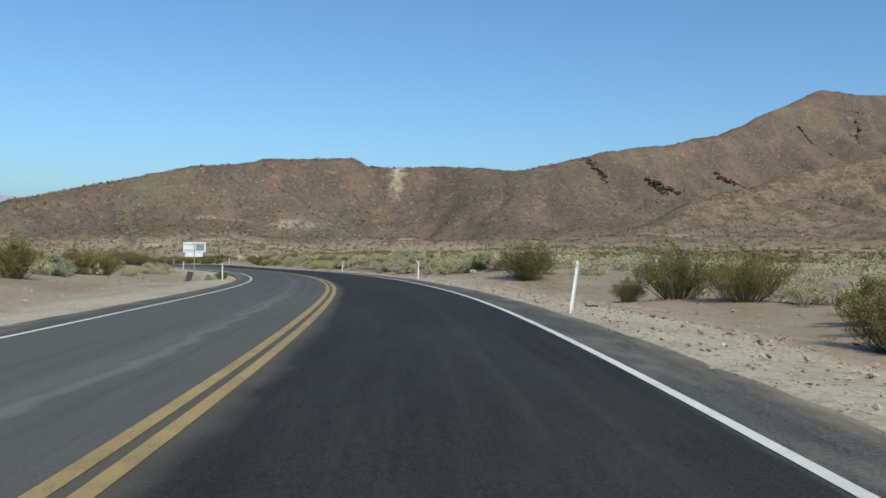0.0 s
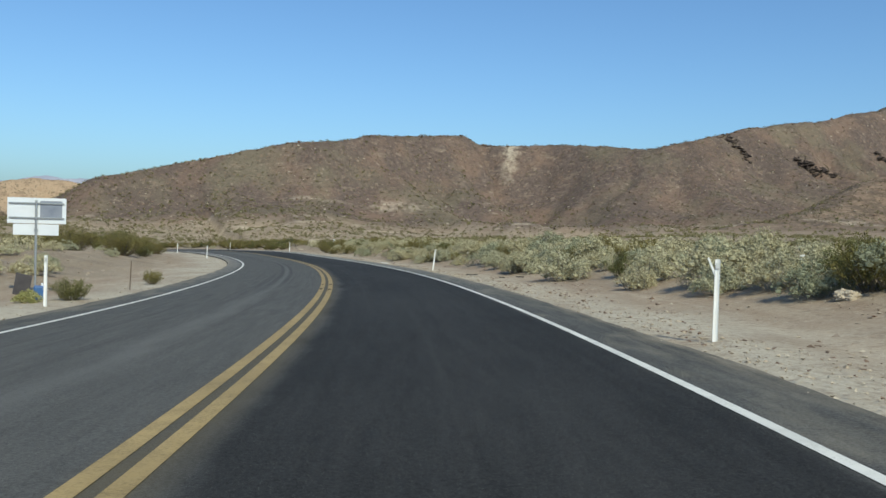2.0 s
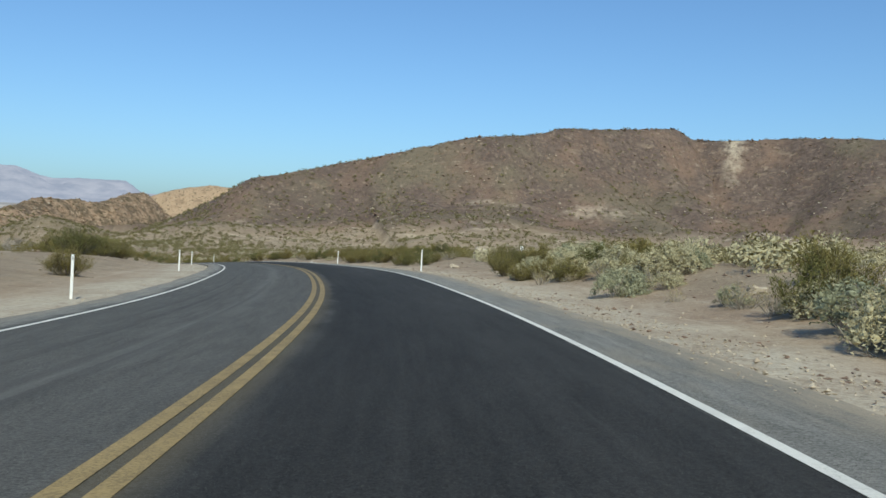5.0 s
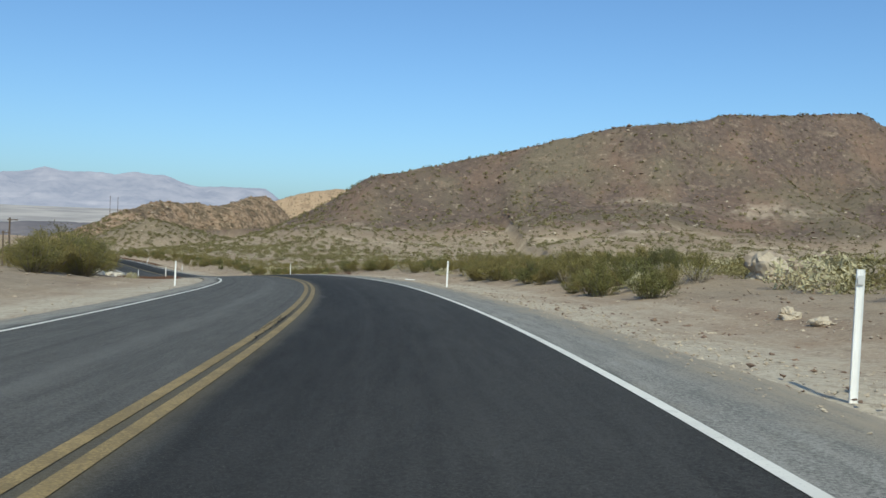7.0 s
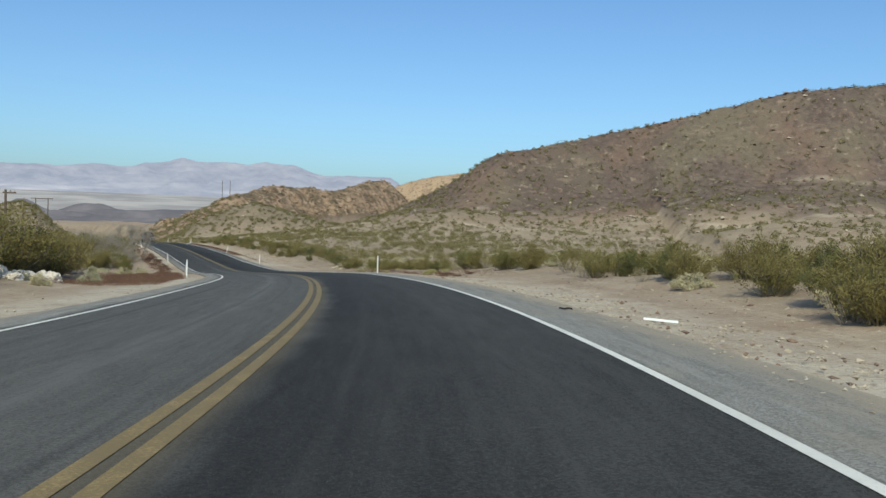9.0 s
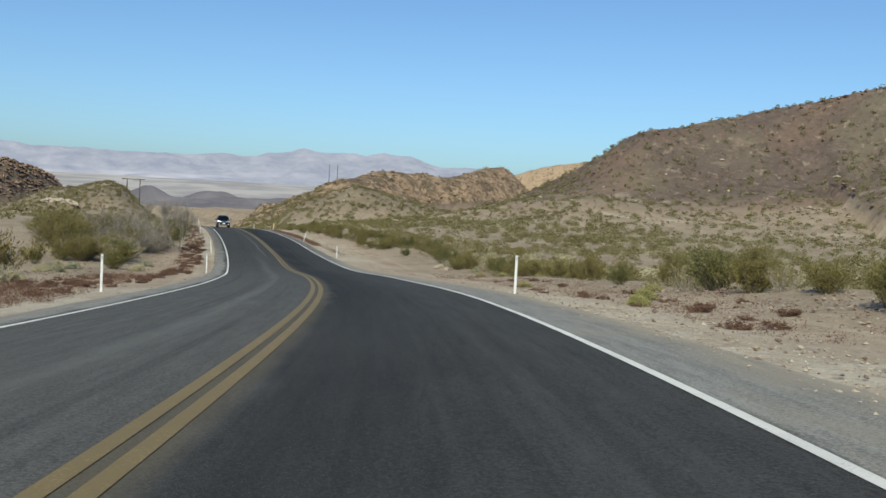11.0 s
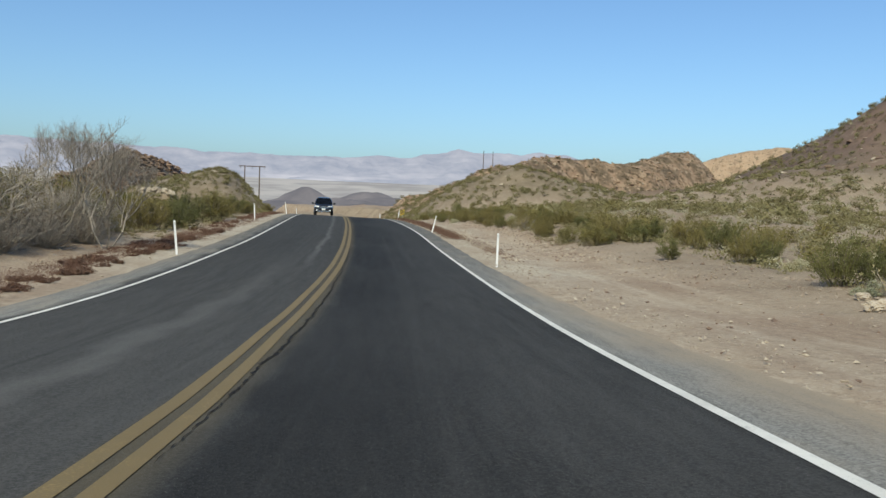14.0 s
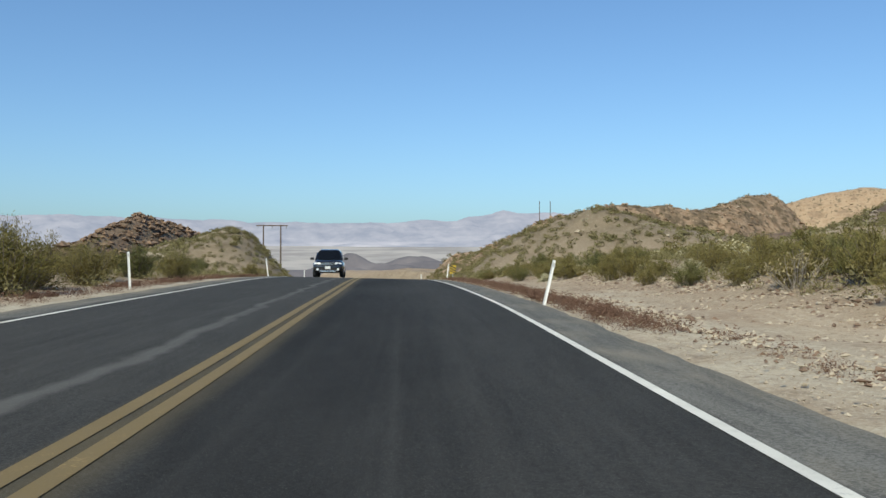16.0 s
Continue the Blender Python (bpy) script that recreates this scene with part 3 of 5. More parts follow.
def road_crack(a, b, width, seed):
    """A ragged dark break in the asphalt from (s, n) to (s, n)."""
    r = random.Random(seed)
    k = max(6, int(math.hypot(b[0] - a[0], b[1] - a[1]) / 0.06))
    verts, faces, wob = [], [], 0.0
    ds, dn = b[0] - a[0], b[1] - a[1]
    L = math.hypot(ds, dn)
    for i in range(k + 1):
        u = i / k
        wob = wob * 0.85 + r.gauss(0, 0.009)
        w = width * (r.random() ** 1.5 + 0.12) * min(1.0, 6 * u + 0.1, 6 * (1 - u) + 0.1)
        for q in (-w / 2, w / 2):
            verts.append(tuple(road_at(a[0] + ds * u + (wob + q) * dn / L, a[1] + dn * u - (wob + q) * ds / L, 0.009)))
    for i in range(k):
        faces.append((2 * i, 2 * i + 1, 2 * i + 3, 2 * i + 2))
    tagged(new("road_crack", mesh_object("road_crack", verts, faces, CRACK, False)), "ragged dark crack in the road asphalt", "road crack", kind="structure")


for k, (a, b, w) in enumerate((((65.6, -0.16), (66.4, -0.12), 0.10), ((65.3, 0.09), (66.2, 0.14), 0.13), ((68.6, -0.15), (69.2, -0.11), 0.09), ((68.3, 0.08), (69.1, 0.13), 0.12), ((252, 0.24), (283, 0.23), 0.05), ((147.5, -0.03), (155, 0.0), 0.04), ((149, -0.15), (153.6, -0.12), 0.03), ((151.0, -0.08), (152.8, -0.06), 0.05), ((273, 3.86), (273, 4.5), 0.05),
                               ((275, 4.1), (275, 4.7), 0.04), ((279.5, 4.6), (279, 5.0), 0.04), ((282, 3.9), (282.3, 4.7), 0.03), ((268.9, 1.2), (268.9, 1.36), 0.07), ((268.6, 2.05), (268.6, 2.25), 0.05),
                               ((267.8, 0.84), (267.8, 0.95), 0.06), ((269.3, 2.1), (269.3, 2.3), 0.05), ((227, 4.3), (227.3, 5.0), 0.03), ((231, 4.5), (233, 4.7), 0.03))):
    road_crack(a, b, w, k)


RANGE_AZ = (30, 36, 37.4, 38.2, 39.4, 42, 44, 46.3, 47.4, 48.6, 49.8, 51.4, 52.2, 53.4, 55.5, 59, 65, 70.5, 74.5, 82, 100)     # degrees left of north
RANGE_TOP = (150, 110, 122, 160, 160, 163, 196, 222, 216, 204, 194, 209, 192, 174, 170, 158, 160, 156, 173, 181, 190)    # metres


def build_mountains():
    """The far range, behind a long bajada, all round."""
    m = Mat("far_hazy_range", 1.0, 0.0)
    n = m.noise(0.009, 8, stretch=(1, 1, 2.2), rough=0.65)
    st = m.noise(0.0022, 6, stretch=(1, 1, 14))
    # distance haze painted in: muted base colours here, a bluish glow below
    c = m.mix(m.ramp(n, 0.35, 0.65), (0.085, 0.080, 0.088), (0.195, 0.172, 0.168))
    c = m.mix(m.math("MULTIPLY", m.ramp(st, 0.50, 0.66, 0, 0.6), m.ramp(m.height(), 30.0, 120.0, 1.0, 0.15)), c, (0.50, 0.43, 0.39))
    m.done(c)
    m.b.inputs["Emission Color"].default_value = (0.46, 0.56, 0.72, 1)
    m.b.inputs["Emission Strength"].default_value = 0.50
    az = np.radians(np.arange(0, 360, 0.25))
    rr = np.linspace(0, 1, 70)
    A, R = np.meshgrid(az, rr)
    r = 2500 + 1750 * R
    x, y = -150 - np.sin(A) * r, 240 + np.cos(A) * r
    deg = np.degrees(A)
    crest = np.interp(deg, RANGE_AZ, RANGE_TOP) + 20 * fnoise(deg * 1.0, deg * 0 + 8, 1.5, 5) + smooth(86, 110, deg) * 40 * fnoise(deg * 1.0, deg * 0 + 3, 9.0, 4)
    up = smooth(0.45, 0.93, R) * (1 - smooth(0.95, 1.0, R) * 0.6)
    z = -45 + 40 * smooth(0.0, 0.5, R) + (crest + 20) * up * (1 + 0.5 * fnoise(x, y, 320.0, 5) * (1 - smooth(0.6, 0.9, R))) - (110 * np.abs(fnoise(x, y, 260.0, 5)) + 40 * np.abs(fnoise(x + 900, y, 90.0, 4))) * up * (1 - 0.85 * smooth(0.84, 0.93, R))
    v = np.stack([x.ravel(), y.ravel(), z.ravel()], 1)
    w, h = len(az), len(rr)
    i = np.arange(w * h).reshape(h, w)
    nx = np.roll(i, -1, axis=1)
    f = np.stack([i[:-1], nx[:-1], nx[1:], i[1:]], -1).reshape(-1, 4)
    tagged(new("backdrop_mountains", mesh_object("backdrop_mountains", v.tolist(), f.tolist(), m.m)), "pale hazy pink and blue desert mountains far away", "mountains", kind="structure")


build_mountains()


# ======== helpers for things ========
def part(name, bm, material, parent=None, label="", smooth_faces=False):
    me = bpy.data.meshes.new(name)
    bm.to_mesh(me)
    bm.free()
    me.materials.append(material)
    if smooth_faces:
        me.shade_smooth()
    ob = new(name, me)
    if parent:
        ob.parent = parent
    if label:
        ob["label"] = label
    return ob


def box(bm, size, at, bevel=0.0, turn=None):
    m = Matrix.Translation(at) @ (turn or Matrix()) @ Matrix.Diagonal((*size, 1))
    r = bmesh.ops.create_cube(bm, size=1, matrix=m)
    if bevel:
        edges = list({e for v in r["verts"] for e in v.link_edges})
        bmesh.ops.bevel(bm, geom=edges, offset=bevel, segments=2, affect="EDGES", profile=0.5)


def tube(bm, a, b, r0, r1, sides=8):
    """A tapered round bar from a to b."""
    a, b = Vector(a), Vector(b)
    q = (b - a).to_track_quat("Z", "Y").to_matrix().to_4x4()
    m = Matrix.Translation((a + b) / 2) @ q
    bmesh.ops.create_cone(bm, cap_ends=True, segments=sides, radius1=r0, radius2=r1, depth=(b - a).length, matrix=m)


def ground_z(x, y):
    return float(ground(np.array([x]), np.array([y]))[0])


# ======== plants ========
def stem_bar(v, f, a, b, r0, r1, join=None):
    """A three-sided tapered twig, added to lists of points and faces."""
    d = (b - a).normalized()
    p = d.cross(Vector((0.3, 0.2, 1.0)) if abs(d.z) < 0.9 else Vector((1, 0, 0))).normalized()
    q = d.cross(p)
    i = len(v)
    for c, r in ((a, r0), (b, r1)):
        for k in range(3):
            w = 2 * math.pi * k / 3
            v.append(tuple(c + p * (r * math.cos(w)) + q * (r * math.sin(w))))
    for k in range(3):
        f.append((i + k, i + (k + 1) % 3, i + 3 + (k + 1) % 3, i + 3 + k))
    if join is not None:        # grown onto what it springs from
        f.append((join, i, i + 1))


def leaf_quad(v, f, c, a, size, width, rng):
    """A small pointed leaf at c along a."""
    b = a.cross(Vector((rng.gauss(0, 1), rng.gauss(0, 1), rng.gauss(0, 1)))).normalized()
    i = len(v)
    v += [tuple(c - a * size - b * width * 0.5), tuple(c + b * width * 0.6), tuple(c + a * size)]
    f.append((i, i + 1, i + 2))


def plant_data(name, seed, height, width, stems, leaves, leaf, low, mound):
    """Meshes for a shrub. A spray (mound 0): many stems fanning from the root into a broad dome, feathered with narrow upright leaves.
    A mound (1): rounded tufts crowded over a low cushion, their leaves facing outwards."""
    rng = random.Random(seed)
    sv, sf, lv, lf = [(0.0, 0.0, -0.06)], [], [], []
    tips = []
    R = width / 2
    bulge = [rng.uniform(0.72, 1.12) for _ in range(7)]
    for k in range(stems):
        az = 2 * math.pi * (k + rng.uniform(-0.4, 0.4)) / stems * 2.0
        out = R * math.sqrt(rng.random()) * bulge[int(az / 6.2832 * 7) % 7]
        hgt = height * max(0.22, math.sqrt(max(0.0, 1 - (out / (R * 1.15)) ** 2))) * rng.uniform(0.72, 1.05) * (0.85 if mound else 1.0)
        d = Vector((math.cos(az), math.sin(az), 0))
        a = d * out * 0.22 + Vector((0, 0, -0.05))
        b = d * out * 0.66 + Vector((rng.gauss(0, 0.04), rng.gauss(0, 0.04), hgt * 0.5))
        c = d * out + Vector((rng.gauss(0, 0.06), rng.gauss(0, 0.06), hgt))
        r = (0.006 + 0.004 * height) * (0.62 if stems > 100 else 1.0)
        if stems > 100:     # a tangle: limbs bent every way
            b += Vector((rng.gauss(0, 0.16), rng.gauss(0, 0.16), rng.gauss(0, 0.10)))
            c += Vector((rng.gauss(0, 0.22), rng.gauss(0, 0.22), rng.gauss(-0.05, 0.14)))
            b.z, c.z = max(b.z, 0.05), max(c.z, 0.08)
        stem_bar(sv, sf, a, b, r, r * 0.7, 0)
        knee = len(sv) - 1
        stem_bar(sv, sf, b, c, r * 0.7, r * 0.25, knee)
        tips.append((a, b, c))
        for _ in range(2):
            u = rng.uniform(0.25, 0.9)
            p = a.lerp(b, u * 2) if u < 0.5 else b.lerp(c, u * 2 - 1)
            t = p + Vector((rng.gauss(0, 0.15), rng.gauss(0, 0.15), rng.uniform(0.08, 0.28))) * height * 0.7
            stem_bar(sv, sf, p, t, r * 0.4, r * 0.15, knee)
            tips.append((p, p.lerp(t, 0.5), t))
    if mound:
        tufts = []
        lobes = [(0.0, 0.0, 0.72, 1.0)]
        for k in range(4):      # smaller swellings round the middle one
            az, o = 1.6 * k + rng.uniform(0, 1.2), rng.uniform(0.35, 0.62)
            lobes.append((math.cos(az) * o, math.sin(az) * o, rng.uniform(0.32, 0.50), rng.uniform(0.50, 0.92)))
        for k in range(90 if leaves > 1500 else 32):
            lx, ly, lr, lh = lobes[k % 5]
            az, o = rng.uniform(0, 6.2832), math.sqrt(rng.random())
            top = height * lh * (0.15 + 0.85 * math.sqrt(max(0.0, 1 - 0.96 * o * o))) * rng.uniform(0.86, 1.0)
            tufts.append((Vector(((lx + math.cos(az) * o * lr) * R, (ly + math.sin(az) * o * lr) * R, max(0.10 * height, top - 0.07 * width))), width * rng.uniform(0.060, 0.105) * (1.0 if leaves > 1500 else 1.45)))
        ball = bmesh.new()
        bmesh.ops.create_icosphere(ball, subdivisions=1, radius=0.42)
        for c, rad in tufts:        # the close-packed twigs inside each tuft
            i = len(lv)
            lv += [tuple(c + q.co * rad * rng.uniform(0.7, 1.05)) for q in ball.verts]
            lf += [tuple(i + q.index for q in face.verts) for face in ball.faces]
        ball.free()
    for _ in range(leaves):
        if mound:
            c, rad = tufts[rng.randrange(len(tufts))]
            d = Vector((rng.gauss(0, 1), rng.gauss(0, 1), rng.gauss(0.35, 1))).normalized()
            p = c + d * rad * (0.62 + 0.65 * rng.random() ** 1.5)
            up = (d * rng.uniform(0.2, 1.0) + Vector((rng.gauss(0, 0.6), rng.gauss(0, 0.6), rng.gauss(0.25, 0.6)))).normalized()
            k = leaf * rng.uniform(0.6, 1.3)
            wd = k * 0.75
        else:
            a, b, c = tips[rng.randrange(len(tips))]
            u = low + (1 - low) * rng.random() ** 0.8
            p = a.lerp(b, u * 2) if u < 0.5 else b.lerp(c, u * 2 - 1)
            sp = 0.035 * width
            p = p + Vector((rng.gauss(0, sp), rng.gauss(0, sp), rng.gauss(0, sp)))
            up = ((c - b).normalized() + Vector((rng.gauss(0, 0.45), rng.gauss(0, 0.45), rng.gauss(0.25, 0.45)))).normalized()
            k = leaf * rng.uniform(0.6, 1.3)
            wd = k * 0.55
        if p.z < 0.02:
            p.z = 0.02 + 0.1 * rng.random()
        leaf_quad(lv, lf, p, up, k, wd, rng)
    out = []
    for nm, v, f in ((name + "_stems", sv, sf), (name + "_foliage", lv, lf)):
        me = bpy.data.meshes.new(nm)
        me.from_pydata(v, [], f)
        out.append(me)
    return out


def make_plant(name, data, stem_mat, leaf_mat):
    root = new(name)
    for nm, me, mat in (("woody_base", data[0], stem_mat), ("foliage", data[1], leaf_mat)):
        if not len(me.vertices):
            continue
        if not me.materials:
            me.materials.append(mat)
        new(nm, me).parent = root
    return root


KINDS = {}
GREY_TWIG = mat_leaf("grey_twig_ends", (0.155, 0.128, 0.098), (0.30, 0.26, 0.205), (0.19, 0.14, 0.10))
for kind, count, args, mats, label, cat in (
        ("big_creosote_bush", 3, (1.5, 1.9, 60, 15000, 0.029, 0.08, 0), (STEM, CREOSOTE), "large olive-green creosote bush with thin dark stems on dry ground", "bush"),
        ("creosote_bush", 5, (1.5, 1.9, 30, 6500, 0.042, 0.08, 0), (STEM, CREOSOTE), "olive-green creosote bush with thin dark stems on dry ground", "bush"),
        ("bursage_bush", 5, (0.70, 1.15, 8, 5200, 0.021, 0.30, 1), (BARK, BURSAGE), "low pale grey-green bursage mound on dry ground", "bush"),
        ("dry_rust_weed", 3, (0.32, 0.9, 14, 1100, 0.038, 0.05, 0), (STEM, RUST), "low patch of dry rust-red weeds beside the road", "weed"),
        ("dead_shrub", 3, (0.95, 1.5, 34, 300, 0.045, 0.30, 0), (BARK, STRAW), "dead grey shrub of bare twigs on dry ground", "bush"),
        ("tangled_thicket", 4, (1.05, 1.7, 230, 1500, 0.024, 0.10, 0), (BARK, GREY_TWIG), "thicket of bare grey tangled twigs beside the road", "bush"),
        ("lime_shrub", 2, (0.45, 0.9, 14, 1600, 0.032, 0.30, 1), (STEM, LIME), "low yellow-green shrub on stony ground", "bush")):
    h, w, stems, leaves, leaf, low, mound = args
    # the second half of the shapes is coarser, for the shrubs farther back
    KINDS[kind] = ([plant_data(kind, 11 * len(kind) + i, *args) for i in range(count)]
                   + [plant_data(kind, 13 * len(kind) + i, h, w, stems // 2 + 2, leaves * 3 // 10, leaf * (1.35 if mound else 1.65), low, mound) for i in range(count)], mats, label, cat)

_first = {}


def plant(kind, x, y, size=1.0, turn=0.0, variant=0, wide=1.0, sink=0.03, coarse=False):
    """One plant on the ground at x, y."""
    datas, mats, label, cat = KINDS[kind]
    half = len(datas) // 2
    key = (kind, variant % half + (half if coarse else 0))
    m = pose(x, y, ground_z(x, y) - sink, 0, 0, turn)
    if key not in _first:
        ob = make_plant(kind, datas[key[1]], *mats)
        tagged(ob, label, cat, group=kind.replace("_", " ") + "es along the road")
        _first[key] = ob
        ob.matrix_basis = m @ Matrix.Diagonal((size * wide, size * wide, size, 1))
        return ob
    ob = copy_thing(_first[key], m)
    ob.scale = (size * wide, size * wide, size)
    return ob


def plant_sn(kind, s, n, size=1.0, wide=1.0):
    r = random.Random(int(s * 37 + n * 101))
    p = road_at(s, n)
    return plant(kind, p.x, p.y, size, r.uniform(0, 360), r.randrange(8), wide)


# the larger shrubs that stand out, by distance along the road and from its centre line
for s, n, size, wide in ((48.5, 11.3, 1.5, 1.35), (200, -14.0, 1.9, 1.6), (207, -15, 2.2, 1.6), (214, -14.0, 2.0, 1.6), (30.5, 12.2, 1.35, 1.3), (31, 10.6, 0.6, 1.3), (28, 13.6, 1.2, 1.3), (15, 10.4, 0.8, 1.6), (17.5, 12.5, 1.0, 1.4),
                         (36, -12.0, 1.1, 1.3), (33, -13.5, 1.2, 1.3), (57, -12.8, 1.1, 1.4), (62, -14.5, 1.0, 1.3), (108, -12.2, 1.25, 1.4), (130, -11.5, 1.1, 1.4), (136, -9.4, 0.8, 1.4), (127, -13.0, 1.2, 1.4), (112, -11.0, 0.8, 1.4), (124, -11.0, 1.15, 1.3), (116, -13.0, 1.3, 1.5), (104, -15, 1.3, 1.5),
                         (165, -13.5, 1.3, 1.5), (187, -11.2, 1.3, 1.5), (181, -12.5, 1.2, 1.5), (192, -12.5, 1.2, 1.5), (198, -12.5, 1.6, 1.6), (205, -13.2, 1.9, 1.6), (211, -13.4, 2.0, 1.6), (217, -12.5, 1.7, 1.5), (223, -13, 1.5, 1.5),
                         (171, 10.4, 0.9, 1.3), (152.5, 12.6, 0.75, 1.3), (168.5, 13.5, 0.8, 1.3), (166, 9.9, 0.6, 1.4), (184, 9.9, 0.7, 1.4), (186, 10.8, 0.75, 1.4), (144, 10.8, 0.7, 1.1), (138.5, 8.7, 0.8, 0.9), (133, 9.6, 0.6, 1.0), (185, 11.2, 0.95, 1.6), (188, 13.5, 0.9, 1.5), (192, 11.8, 0.8, 1.4), (168, 10.2, 0.8, 1.3),
                         (258, -12.6, 0.95, 1.6), (262, -11.0, 0.95, 1.7), (266, -12.0, 0.95, 1.6), (291, -9.6, 1.15, 1.4), (294, -8.6, 0.9, 1.4), (303, -8.2, 1.3, 1.2), (301, -9.6, 1.2, 1.3), (306, -8.9, 0.95, 1.4), (309.5, -8.4, 0.9, 1.4), (313, -9.5, 0.95, 1.4), (317, -8.8, 0.95, 1.4), (321, -8.2, 0.85, 1.4), (325, -8.5, 0.85, 1.3), (345, -8.0, 0.8, 1.4)):
    plant_sn("big_creosote_bush", s, n, size, wide)

_r = random.Random(5)


REAR = {"creosote_bush": [], "bursage_bush": []}      # bushes farther back, sown as one


def verge(s):
    """Where the scrub begins right of the road."""
    return float(np.interp(s, [0, 50, 90, 125, 160, 175, 200, 230, 262, 284, 298, 340], [10, 9.3, 8.8, 8.0, 8.8, 9.4, 9.9, 11.5, 11.6, 11.6, 9.4, 8.6]))


def sow(kind, count, s0, s1, n0, n1, lo, hi, clump=0.35, power=1.0):
    """Plants strewn over a stretch of the roadside, gathered in clumps. On the right n counts from the verge."""
    done, tries = 0, 0
    while done < count and tries < count * 12:
        tries += 1
        s, u = _r.uniform(s0, s1), _r.random() ** power
        n = n0 + (n1 - n0) * u
        if n0 >= 0:
            n += verge(s)
        if 145 < s < 160 and 0 < n < 13.0:      # an open gap before the boulders
            continue
        p = road_at(s, n)
        if float(vnoise(np.array([p.x]), np.array([p.y]), 6.0)[0]) + 0.5 < clump * _r.random() * 2:
            continue
        if kind in REAR and abs(n) > (verge(s) + 4.5 if n0 >= 0 else 16.0):
            REAR[kind].append((p.x, p.y))
            done += 1
            continue
        plant(kind, p.x, p.y, _r.uniform(lo, hi), _r.uniform(0, 360), _r.randrange(8), _r.uniform(0.95, 1.5), coarse=abs(n) > (verge(s) + 4.5 if n0 >= 0 else 13.5))
        done += 1


# right of the road: pale mounds first, creosote after
sow("dead_shrub", 34, 56, 140, 0.0, 3.5, 0.4, 0.9)
sow("bursage_bush", 105, 54, 140, 0, 5, 0.8, 1.9, 0.4)
sow("bursage_bush", 120, 50, 140, 4, 16, 1.2, 2.1, 0.35)
sow("creosote_bush", 16, 58, 136, 1.0, 5, 0.5, 0.9, 0.2)
sow("bursage_bush", 46, -2, 50, 9, 28, 1.0, 1.9, 0.15)
sow("bursage_bush", 26, 8, 33, 4.2, 10, 0.9, 1.5, 0.15)
sow("dead_shrub", 16, 8, 34, 3.4, 9, 0.6, 1.1, 0.15)
sow("bursage_bush", 80, 135, 275, 0, 12, 0.5, 1.0, 0.25)
for s, n, size in ((27, 15.0, 1.2), (23, 15.0, 1.3), (26, 17.0, 1.2)):
    plant_sn("bursage_bush", s, n, size, 1.2)
sow("bursage_bush", 18, 38, 54, 6, 16, 0.7, 1.2)
sow("creosote_bush", 34, 55, 138, 0.5, 9, 0.45, 0.8)
sow("creosote_bush", 100, 132, 212, 0, 12, 0.45, 0.85, 0.2, 1.2)
sow("creosote_bush", 36, 146, 204, 0.6, 4.2, 0.45, 0.85, 0.1)
sow("dead_shrub", 26, 146, 210, -0.0, 3.5, 0.5, 0.9, 0.1)
sow("creosote_bush", 130, 212, 300, 0, 14, 0.5, 0.95, 0.15, 1.2)
sow("creosote_bush", 60, 286, 345, 0, 12, 0.42, 0.75, 0.1, 1.2)
sow("creosote_bush", 34, 288, 336, 0.2, 4.0, 0.42, 0.78, 0.05)
sow("bursage_bush", 10, 280, 340, 0, 10, 0.5, 0.8, 0.15, 1.2)
sow("creosote_bush", 8, 0, 30, 3, 9, 0.6, 1.0)
sow("creosote_bush", 26, -2, 60, 10, 34, 0.7, 1.2, 0.15)
sow("dead_shrub", 40, 55, 340, 0, 12, 0.5, 1.0)
# left of the road
sow("bursage_bush", 20, 25, 128, -20, -11.0, 0.8, 1.4)
sow("bursage_bush", 16, 40, 70, -21, -11.5, 1.0, 1.7, 0.1)
sow("creosote_bush", 12, 34, 70, -24, -12.0, 0.6, 1.1, 0.1)
sow("bursage_bush", 18, 190, 275, -14, -9.0, 0.6, 1.1)
sow("creosote_bush", 20, 30, 175, -30, -14, 0.8, 1.3)
sow("creosote_bush", 28, 175, 260, -26, -12.5, 0.9, 1.5)
sow("creosote_bush", 30, 285, 350, -22, -9.5, 0.45, 0.8)
sow("creosote_bush", 20, 252, 292, -18, -10.0, 0.6, 1.0, 0.1)
sow("dead_shrub", 30, 258, 292, -17, -10.0, 1.0, 1.7, 0.1)
for s, n, size in ((269, -9.6, 1.5), (271, -8.8, 1.7), (273, -9.2, 1.6), (275, -8.6, 1.5), (277, -8.9, 1.7), (279, -8.3, 1.5), (281, -8.2, 1.7), (283, -8.4, 1.6), (272, -11.2, 1.7), (275, -11.0, 1.9), (278, -10.8, 2.0), (281, -10.4, 1.8), (284, -10.2, 1.6),
                   (287, -9.6, 1.7), (274, -13.2, 1.9), (279, -13.0, 2.0), (284, -12.6, 1.9), (277, -7.6, 1.2), (280, -7.3, 1.1), (274, -7.9, 1.2), (266, -11.5, 1.4), (290, -9.2, 1.4), (227, -13.5, 1.3), (233, -14.5, 1.5)):
    plant_sn("tangled_thicket", s, n - 2.0 if s > 260 else n, size, 1.2)
    if s > 260:
        plant_sn("tangled_thicket", s + 1.1, n - 2.9, size * 0.9, 1.25)
